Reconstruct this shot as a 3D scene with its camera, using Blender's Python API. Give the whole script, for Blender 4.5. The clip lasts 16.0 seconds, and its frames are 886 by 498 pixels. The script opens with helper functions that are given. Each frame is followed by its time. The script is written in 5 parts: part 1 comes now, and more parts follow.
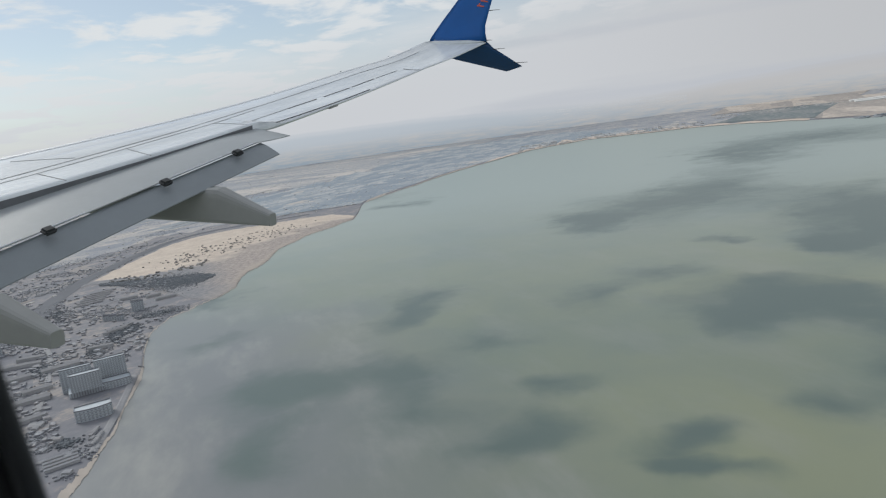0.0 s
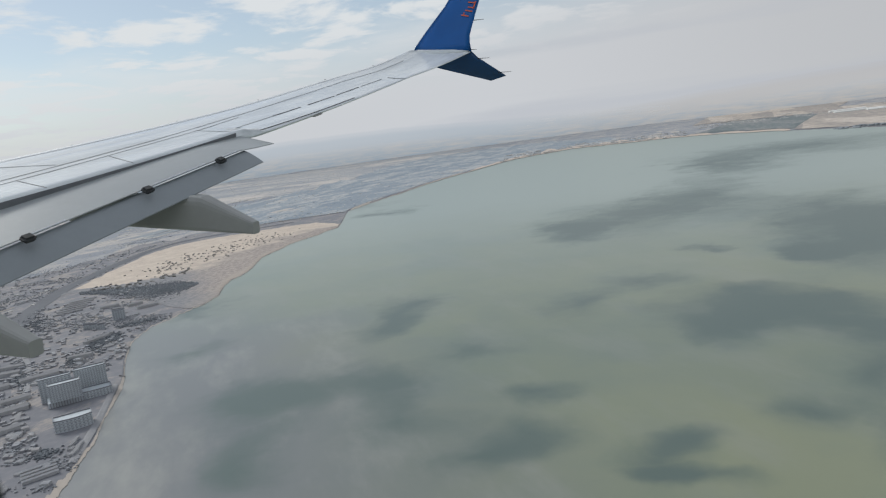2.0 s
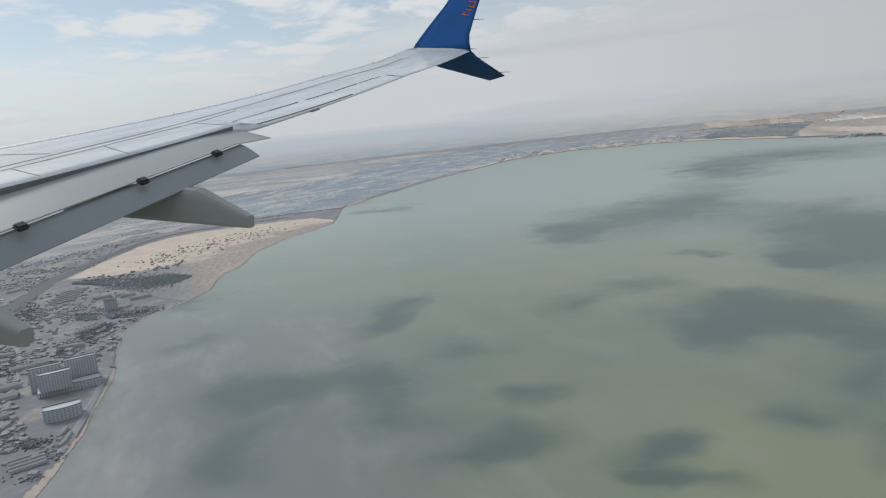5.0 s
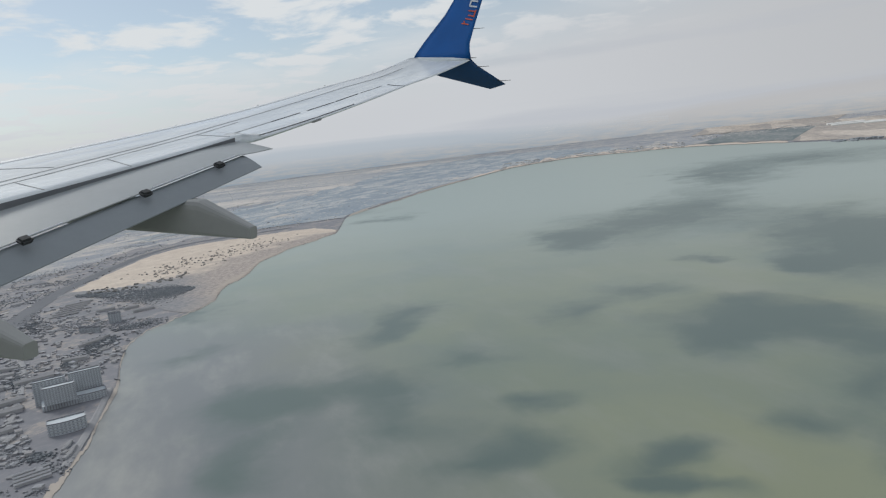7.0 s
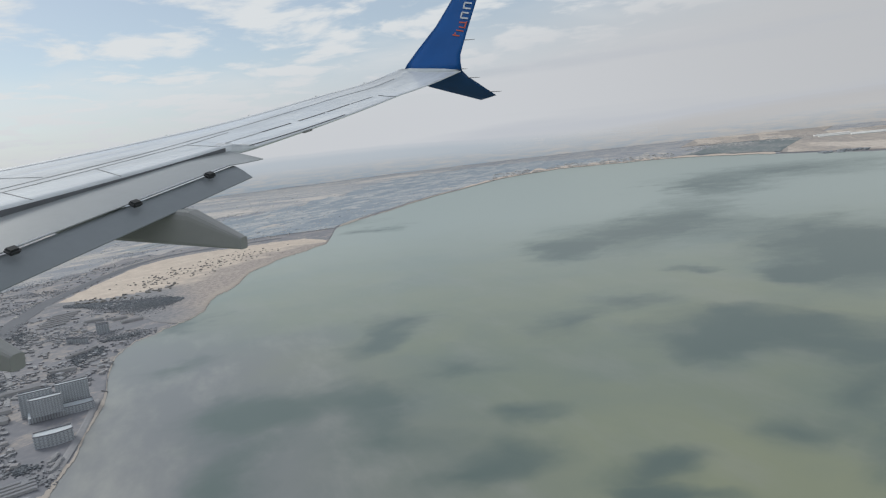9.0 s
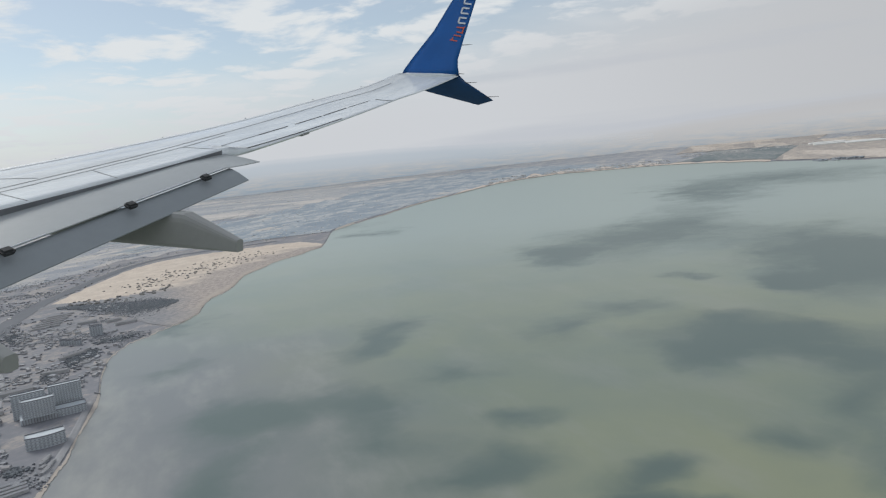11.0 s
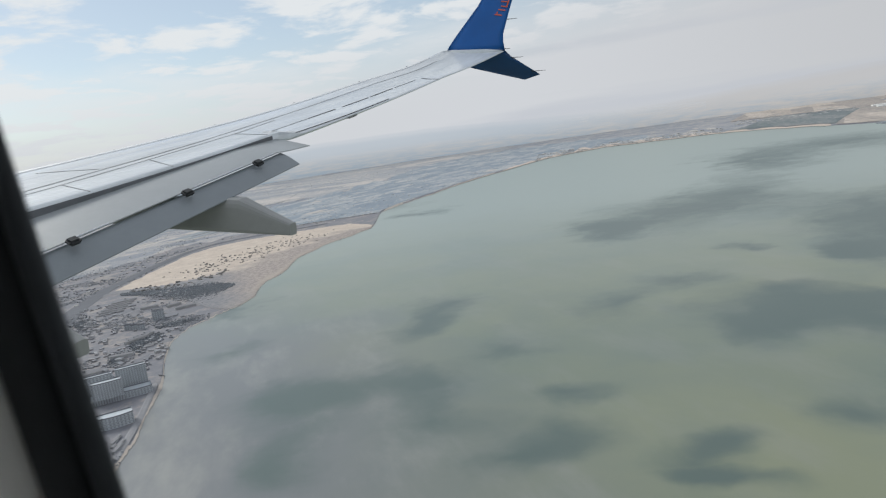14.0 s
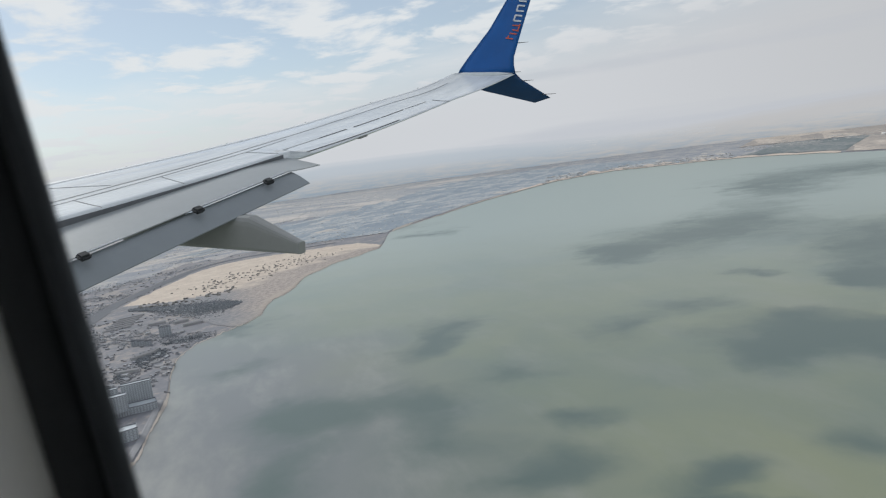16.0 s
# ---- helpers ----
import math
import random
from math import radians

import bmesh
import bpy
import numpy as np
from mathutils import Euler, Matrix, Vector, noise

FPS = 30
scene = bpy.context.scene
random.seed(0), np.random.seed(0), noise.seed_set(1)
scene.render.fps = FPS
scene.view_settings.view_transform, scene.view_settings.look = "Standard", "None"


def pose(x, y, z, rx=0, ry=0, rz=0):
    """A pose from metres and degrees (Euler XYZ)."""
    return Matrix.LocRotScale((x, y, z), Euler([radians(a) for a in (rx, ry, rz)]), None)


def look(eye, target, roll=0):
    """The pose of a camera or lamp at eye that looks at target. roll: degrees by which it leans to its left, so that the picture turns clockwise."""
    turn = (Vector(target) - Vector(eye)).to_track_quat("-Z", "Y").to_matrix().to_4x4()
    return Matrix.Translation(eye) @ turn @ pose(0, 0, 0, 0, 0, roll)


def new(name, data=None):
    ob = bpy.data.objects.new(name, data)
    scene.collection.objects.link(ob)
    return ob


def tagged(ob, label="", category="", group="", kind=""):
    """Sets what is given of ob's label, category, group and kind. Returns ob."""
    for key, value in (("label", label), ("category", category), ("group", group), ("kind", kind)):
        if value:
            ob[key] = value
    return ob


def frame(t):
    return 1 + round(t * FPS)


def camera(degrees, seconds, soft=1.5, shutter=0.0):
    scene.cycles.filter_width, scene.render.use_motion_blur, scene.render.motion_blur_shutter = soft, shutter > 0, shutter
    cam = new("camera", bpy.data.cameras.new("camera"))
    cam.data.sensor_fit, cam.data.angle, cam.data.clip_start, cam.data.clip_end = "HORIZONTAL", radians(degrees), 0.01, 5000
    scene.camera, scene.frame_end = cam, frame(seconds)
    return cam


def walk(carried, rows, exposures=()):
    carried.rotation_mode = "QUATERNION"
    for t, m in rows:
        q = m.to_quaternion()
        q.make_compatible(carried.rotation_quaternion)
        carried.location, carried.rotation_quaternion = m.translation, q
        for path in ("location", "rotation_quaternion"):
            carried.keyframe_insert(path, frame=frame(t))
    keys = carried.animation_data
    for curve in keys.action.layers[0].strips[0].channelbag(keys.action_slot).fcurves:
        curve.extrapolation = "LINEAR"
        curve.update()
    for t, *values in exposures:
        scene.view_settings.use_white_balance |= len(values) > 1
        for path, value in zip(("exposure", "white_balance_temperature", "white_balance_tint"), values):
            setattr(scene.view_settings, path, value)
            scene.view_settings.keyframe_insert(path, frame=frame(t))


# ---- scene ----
H = 260.0                      # height of the cabin window above the water
cam = camera(63.38, 16.0, soft=1.25)
cam.data.dof.use_dof, cam.data.dof.focus_distance, cam.data.dof.aperture_fstop = True, 40.0, 9.5
PATH = [
    (0, pose(0.0000, -0.0338, 259.9961, 80.452, 7.656, -73.430)),
    (0.5, pose(0.0001, -0.0358, 259.9959, 80.565, 7.802, -73.589)),
    (1, pose(0.0001, -0.0382, 259.9956, 80.622, 7.842, -73.807)),
    (1.5, pose(0.0001, -0.0382, 259.9956, 80.760, 7.689, -74.189)),
    (2, pose(0.0001, -0.0412, 259.9952, 80.965, 7.375, -74.640)),
    (2.5, pose(0.0001, -0.0399, 259.9954, 80.735, 5.933, -75.630)),
    (3, pose(0.0001, -0.0387, 259.9955, 80.159, 5.318, -76.350)),
    (3.5, pose(0.0001, -0.0375, 259.9957, 80.184, 5.030, -76.474)),
    (4, pose(0.0001, -0.0362, 259.9958, 80.597, 5.228, -76.353)),
    (4.5, pose(0.0001, -0.0389, 259.9955, 80.942, 5.617, -75.608)),
    (5, pose(0.0001, -0.0456, 259.9947, 80.839, 5.928, -74.835)),
    (7.5, pose(0.0001, -0.0453, 259.9948, 81.632, 6.756, -74.809)),
    (8, pose(0.0001, -0.0420, 259.9951, 81.726, 6.777, -75.068)),
    (8.5, pose(0.0001, -0.0388, 259.9955, 82.071, 6.712, -75.303)),
    (11, pose(0.0000, -0.0326, 259.9962, 82.606, 5.998, -75.761)),
    (11.5, pose(0.0000, -0.0174, 259.9980, 82.182, 6.294, -75.565)),
    (12, pose(0.0000, -0.0204, 259.9976, 81.572, 7.238, -74.927)),
    (12.5, pose(0.0000, -0.0040, 259.9995, 80.884, 8.623, -72.850)),
    (13, pose(0.0000, -0.0040, 259.9995, 80.579, 8.406, -72.077)),
    (13.5, pose(0.0000, -0.0214, 259.9975, 80.462, 8.312, -72.088)),
    (14, pose(0.0000, -0.0079, 259.9991, 81.324, 8.128, -72.061)),
    (14.5, pose(0.0000, -0.0025, 259.9997, 82.715, 8.473, -71.552)),
    (15, pose(0.0000, -0.0219, 259.9975, 82.532, 8.416, -71.074)),
    (15.5, pose(0.0000, -0.0159, 259.9982, 82.290, 7.914, -70.932)),
    (16, pose(0.0000, 0.0000, 260.0000, 83.092, 7.321, -71.319)),
]
walk(cam, PATH, [(0.0, 0.05, 6430, 8.5), (3.0, 0.04, 6430, 8.5), (8.0, 0.02, 6430, 8.5), (11.0, 0.08, 6430, 8.5), (13.2, 0.16, 6430, 8.5), (16.0, 0.11, 6430, 8.5)])

# ---- world and sun ----
SUN_AZ, SUN_EL = 22.0, 34.0    # degrees from +y towards +x, and above the horizon


def node(nt, kind, **values):
    n = nt.nodes.new(kind)
    for key, value in values.items():
        if key in n.inputs:
            n.inputs[key].default_value = value
    return n


def make_world():
    world = bpy.data.worlds.new("hazy_sky")
    scene.world = world
    world.use_nodes = True
    nt = world.node_tree
    nt.nodes.clear()
    out = nt.nodes.new("ShaderNodeOutputWorld")
    back = nt.nodes.new("ShaderNodeBackground")
    back.inputs["Strength"].default_value = 0.112
    sky = nt.nodes.new("ShaderNodeTexSky")
    sky.sky_type = "NISHITA"
    sky.sun_disc = False
    sky.sun_elevation, sky.sun_rotation = radians(SUN_EL), radians(SUN_AZ)
    sky.air_density, sky.dust_density, sky.ozone_density = 1.0, 0.4, 1.5
    co = nt.nodes.new("ShaderNodeTexCoord")
    sep = nt.nodes.new("ShaderNodeSeparateXYZ")
    nt.links.new(co.outputs["Generated"], sep.inputs[0])

    def math_node(op, a, b=None, clamp=False):
        n = nt.nodes.new("ShaderNodeMath")
        n.operation, n.use_clamp = op, clamp
        for i, v in enumerate((a, b)):
            if v is None:
                continue
            if isinstance(v, (int, float)):
                n.inputs[i].default_value = v
            else:
                nt.links.new(v, n.inputs[i])
        return n.outputs[0]

    up = sep.outputs["Z"]
    lift = math_node("ADD", math_node("MAXIMUM", up, 0.0), 0.09)
    flat = nt.nodes.new("ShaderNodeCombineXYZ")
    nt.links.new(math_node("DIVIDE", sep.outputs["X"], lift), flat.inputs[0])
    nt.links.new(math_node("DIVIDE", sep.outputs["Y"], lift), flat.inputs[1])

    def cloud(scale, detail, lo, hi, offset):
        mp = nt.nodes.new("ShaderNodeMapping")
        mp.inputs["Location"].default_value = offset
        nt.links.new(flat.outputs[0], mp.inputs["Vector"])
        n = node(nt, "ShaderNodeTexNoise", Scale=scale, Detail=detail, Roughness=0.58, Distortion=0.25)
        nt.links.new(mp.outputs[0], n.inputs["Vector"])
        r = nt.nodes.new("ShaderNodeMapRange")
        r.interpolation_type = "SMOOTHSTEP"
        r.inputs["From Min"].default_value, r.inputs["From Max"].default_value = lo, hi
        nt.links.new(n.outputs["Fac"], r.inputs["Value"])
        return r.outputs[0]

    broad = cloud(0.6, 5.0, 0.45, 0.72, (1.7, 4.2, 0.0))
    fine = cloud(2.1, 9.0, 0.455, 0.60, (8.1, 2.6, 0.0))
    cover = math_node("ADD", math_node("MULTIPLY", math_node("MAXIMUM", math_node("MULTIPLY", broad, 0.7), fine), 0.62), 0.34)
    haze = nt.nodes.new("ShaderNodeMapRange")
    haze.interpolation_type = "SMOOTHERSTEP"
    haze.inputs["From Min"].default_value, haze.inputs["From Max"].default_value = 0.19, 0.02
    away = math_node("MULTIPLY", math_node("SUBTRACT", sep.outputs["Y"], 0.42), 0.13)
    nt.links.new(math_node("ADD", up, away), haze.inputs["Value"])
    mix1 = nt.nodes.new("ShaderNodeMix")
    mix1.data_type = "RGBA"
    nt.links.new(cover, mix1.inputs["Factor"])
    tint = nt.nodes.new("ShaderNodeMix")
    tint.data_type, tint.blend_type = "RGBA", "MULTIPLY"
    tint.inputs["Factor"].default_value = 1.0
    tint.inputs[7].default_value = (0.70, 0.72, 0.72, 1)
    nt.links.new(sky.outputs[0], tint.inputs[6])
    nt.links.new(tint.outputs[2], mix1.inputs[6])
    mix1.inputs[7].default_value = (6.35, 6.5, 6.62, 1)
    mix2 = nt.nodes.new("ShaderNodeMix")
    mix2.data_type = "RGBA"
    nt.links.new(haze.outputs[0], mix2.inputs["Factor"])
    nt.links.new(mix1.outputs[2], mix2.inputs[6])
    side = nt.nodes.new("ShaderNodeMapRange")
    side.interpolation_type = "SMOOTHSTEP"
    side.inputs["From Min"].default_value, side.inputs["From Max"].default_value = 0.25, -0.35
    nt.links.new(sep.outputs["Y"], side.inputs["Value"])
    dim = nt.nodes.new("ShaderNodeMix")
    dim.data_type = "RGBA"
    nt.links.new(side.outputs[0], dim.inputs["Factor"])
    dim.inputs[6].default_value, dim.inputs[7].default_value = (5.15, 5.25, 5.5, 1), (4.45, 4.5, 4.66, 1)
    # thin grey streaks of stratus low in the sky
    low = nt.nodes.new("ShaderNodeMapping")
    low.inputs["Scale"].default_value = (1.6, 1.6, 26.0)
    nt.links.new(co.outputs["Generated"], low.inputs["Vector"])
    bars = node(nt, "ShaderNodeTexNoise", Scale=1.0, Detail=4.0, Roughness=0.5)
    nt.links.new(low.outputs[0], bars.inputs["Vector"])
    band = nt.nodes.new("ShaderNodeMapRange")
    band.interpolation_type = "SMOOTHSTEP"
    band.inputs["From Min"].default_value, band.inputs["From Max"].default_value = 0.48, 0.70
    nt.links.new(bars.outputs["Fac"], band.inputs["Value"])
    grey = nt.nodes.new("ShaderNodeMix")
    grey.data_type = "RGBA"
    nt.links.new(math_node("MULTIPLY", band.outputs[0], 0.55), grey.inputs["Factor"])
    nt.links.new(dim.outputs[2], grey.inputs[6])
    grey.inputs[7].default_value = (4.1, 4.3, 4.75, 1)
    nt.links.new(grey.outputs[2], mix2.inputs[7])
    nt.links.new(mix2.outputs[2], back.inputs["Color"])
    nt.links.new(back.outputs[0], out.inputs[0])


make_world()
sun = new("sun", bpy.data.lights.new("sun", "SUN"))
sun.data.energy, sun.data.angle, sun.data.color = 2.05, radians(26.0), (1.0, 0.965, 0.90)
sun_way = Vector((math.sin(radians(SUN_AZ)) * math.cos(radians(SUN_EL)), math.cos(radians(SUN_AZ)) * math.cos(radians(SUN_EL)), math.sin(radians(SUN_EL))))
sun.matrix_world = look(sun_way * 500 + Vector((0, 0, H)), (0, 0, H))


# ---- materials ----
def material(name, color, rough=0.6, metal=0.0, vary=0.12, scale=4.0, bump=0.0, fine=0.0, sheen=0.0, coat=0.0, ior=1.45, space="Object", dark=None, wave=0.0):
    """A procedural surface: base colour with a broad and a fine variation, and relief."""
    m = bpy.data.materials.new(name)
    m.use_nodes = True
    nt = m.node_tree
    bsdf = nt.nodes["Principled BSDF"]
    bsdf.inputs["Roughness"].default_value, bsdf.inputs["Metallic"].default_value = rough, metal
    bsdf.inputs["IOR"].default_value = ior
    # bluish sheen, where weighted, imitates aerial haze on the land
    bsdf.inputs["Sheen Tint"].default_value = (0.76, 0.89, 1.0, 1)
    bsdf.inputs["Sheen Weight"].default_value, bsdf.inputs["Coat Weight"].default_value = sheen, coat
    co = nt.nodes.new("ShaderNodeTexCoord")
    src = co.outputs[space]
    a = node(nt, "ShaderNodeTexNoise", Scale=scale, Detail=6.0, Roughness=0.6)
    b = node(nt, "ShaderNodeTexNoise", Scale=scale * 9, Detail=4.0, Roughness=0.6)
    for n in (a, b):
        nt.links.new(src, n.inputs["Vector"])
    add = nt.nodes.new("ShaderNodeMath")
    add.operation = "ADD"
    mul = nt.nodes.new("ShaderNodeMath")
    mul.operation, mul.inputs[1].default_value = "MULTIPLY", fine
    nt.links.new(b.outputs["Fac"], mul.inputs[0])
    nt.links.new(a.outputs["Fac"], add.inputs[0])
    nt.links.new(mul.outputs[0], add.inputs[1])
    ramp = nt.nodes.new("ShaderNodeMapRange")
    ramp.inputs["From Min"].default_value, ramp.inputs["From Max"].default_value = 0.3 + fine * 0.3, 0.7 + fine * 0.7
    nt.links.new(add.outputs[0], ramp.inputs["Value"])
    mix = nt.nodes.new("ShaderNodeMix")
    mix.data_type = "RGBA"
    nt.links.new(ramp.outputs[0], mix.inputs["Factor"])
    low = dark or tuple(c * (1 - vary) for c in color)
    high = tuple(min(1, c * (1 + vary)) for c in color)
    mix.inputs[6].default_value, mix.inputs[7].default_value = (*low, 1), (*high, 1)
    nt.links.new(mix.outputs[2], bsdf.inputs["Base Color"])
    if bump:
        bp = nt.nodes.new("ShaderNodeBump")
        bp.inputs["Strength"].default_value = bump
        nt.links.new(b.outputs["Fac"], bp.inputs["Height"])
        nt.links.new(bp.outputs[0], bsdf.inputs["Normal"])
    if wave:
        # long shallow ripples of the skin along the span
        mp = nt.nodes.new("ShaderNodeMapping")
        mp.vector_type = "TEXTURE"
        mp.inputs["Rotation"].default_value = (0, 0, radians(-25))
        mp.inputs["Scale"].default_value = (4.5, 0.5, 1.0)
        nt.links.new(src, mp.inputs["Vector"])
        n = node(nt, "ShaderNodeTexNoise", Scale=1.0, Detail=3.0, Roughness=0.55)
        nt.links.new(mp.outputs[0], n.inputs["Vector"])
        bp = nt.nodes.new("ShaderNodeBump")
        bp.inputs["Strength"].default_value, bp.inputs["Distance"].default_value = 1.0, wave
        nt.links.new(n.outputs["Fac"], bp.inputs["Height"])
        nt.links.new(bp.outputs[0], bsdf.inputs["Normal"])
        nt.links.new(bp.outputs[0], bsdf.inputs["Coat Normal"])
        bsdf.inputs["Coat Roughness"].default_value = 0.12
        # faint sky-reflection streaks along the span, painted into the base colour
        streak = nt.nodes.new("ShaderNodeMapRange")
        streak.inputs["From Min"].default_value, streak.inputs["From Max"].default_value = 0.3, 0.7
        streak.inputs["To Min"].default_value, streak.inputs["To Max"].default_value = 0.76, 1.20
        nt.links.new(n.outputs["Fac"], streak.inputs["Value"])
        streaked = nt.nodes.new("ShaderNodeVectorMath")
        streaked.operation = "SCALE"
        nt.links.new(mix.outputs[2], streaked.inputs[0])
        nt.links.new(streak.outputs[0], streaked.inputs["Scale"])
        nt.links.new(streaked.outputs[0], bsdf.inputs["Base Color"])
    return m


WHITE_PAINT = material("wing_paint", (0.69, 0.73, 0.755), 0.24, vary=0.06, scale=0.7, fine=0.4, coat=1.0, wave=0.035)
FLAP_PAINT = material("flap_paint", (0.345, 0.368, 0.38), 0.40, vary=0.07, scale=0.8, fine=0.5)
# shade on the drooped aft flap is put into this darker grey
AFT_SHADED = material("aft_flap_shaded_paint", (0.245, 0.27, 0.29), 0.45, vary=0.07, scale=0.8, fine=0.5)
FAIRING_PAINT = material("fairing_paint", (0.30, 0.305, 0.30), 0.42, vary=0.08, scale=1.2, fine=0.4)
BLUE_PAINT = material("blue_paint", (0.003, 0.105, 0.385), 0.42, vary=0.12, scale=1.0, coat=0.12)
DEEP_BLUE = material("deep_blue_paint", (0.007, 0.060, 0.185), 0.45, vary=0.1, scale=1.0, coat=0.1)
ORANGE = material("orange_paint", (0.75, 0.14, 0.06), 0.45, vary=0.05)
MARK_WHITE = material("white_marking", (0.72, 0.75, 0.8), 0.45, vary=0.05)
GAP_DARK = material("gap_black", (0.035, 0.037, 0.04), 0.7, vary=0.2)
JOINT_GREY = material("joint_sealant", (0.27, 0.277, 0.285), 0.6, vary=0.2)
SLOT_SHADE = material("slot_shade", (0.15, 0.158, 0.17), 0.6, vary=0.2, scale=2.0, fine=0.4)
BARE_METAL = material("bare_metal", (0.72, 0.735, 0.75), 0.36, 0.05, vary=0.06, scale=1.5, fine=0.5)
RUBBER = material("black_rubber", (0.012, 0.014, 0.017), 0.62, vary=0.3, scale=30)
SEAL_GREY = material("charcoal_seal", (0.032, 0.037, 0.043), 0.6, vary=0.25, scale=40)
CABIN = material("cabin_plastic", (0.92, 0.905, 0.87), 0.45, vary=0.04, scale=8, fine=0.3)
SKIN = material("fuselage_skin", (0.90, 0.895, 0.885), 0.35, vary=0.05, scale=0.6, coat=0.2)

SAND = material("pale_sand", (0.42, 0.37, 0.325), 0.95, vary=0.12, scale=0.012, fine=0.7, sheen=0.1, space="UV")
SCRUB = material("scrub_soil", (0.30, 0.26, 0.225), 0.95, vary=0.2, scale=0.02, fine=0.8, sheen=0.1, space="UV")
ASPHALT = material("old_asphalt", (0.118, 0.127, 0.148), 0.9, vary=0.12, scale=0.03, fine=0.4, space="UV")
# town foliage, roof, window and far-field colours are paled to imitate aerial haze
TREES = material("hazed_foliage", (0.25, 0.252, 0.265), 0.95, vary=0.15, scale=0.03, fine=0.4, sheen=0.35)
FAR_TAN = material("distant_tan_fields", (0.475, 0.44, 0.405), 1.0, vary=0.10, scale=0.004, fine=0.6, sheen=0.1, space="UV")
FAR_GREEN = material("distant_green_field", (0.232, 0.25, 0.266), 1.0, vary=0.08, scale=0.004, fine=0.4, sheen=0.2, space="UV")
FAR_PALE = material("distant_pale_roofs", (0.54, 0.525, 0.51), 0.9, vary=0.05, scale=0.01)
FAR_SAND = material("far_beach_sand", (0.56, 0.48, 0.42), 1.0, vary=0.10, scale=0.004, fine=0.5, space="UV")
DRY_BUSH = material("dry_bush", (0.25, 0.24, 0.225), 0.95, vary=0.2, scale=0.05, sheen=0.1)
WOODLAND = material("pine_foliage", (0.135, 0.148, 0.165), 0.95, vary=0.2, scale=0.03, fine=0.5, sheen=0.1)
POLYTUNNEL = material("greenhouse_film", (0.74, 0.74, 0.72), 0.6, vary=0.05, scale=0.02)
CONCRETE = material("grey_concrete", (0.50, 0.53, 0.555), 0.85, vary=0.1, scale=0.08, fine=0.4, sheen=0.3)
ROOF_GREY = material("roof_sheet", (0.235, 0.238, 0.258), 0.8, vary=0.18, scale=0.02, fine=0.4, sheen=0.2)
ROOF_PALE = material("pale_roof_sheet", (0.252, 0.25, 0.262), 0.85, vary=0.2, scale=0.02, fine=0.4, sheen=0.1)
ROOF_RED = material("dull_red_roof", (0.28, 0.258, 0.258), 0.85, vary=0.15, scale=0.05, fine=0.4, sheen=0.4)
WALL_PALE = material("rendered_wall", (0.40, 0.395, 0.40), 0.9, vary=0.12, scale=0.1, fine=0.3, sheen=0.3)
WINDOW_DARK = material("dark_window_glass", (0.33, 0.355, 0.38), 0.25, vary=0.15, scale=0.5)


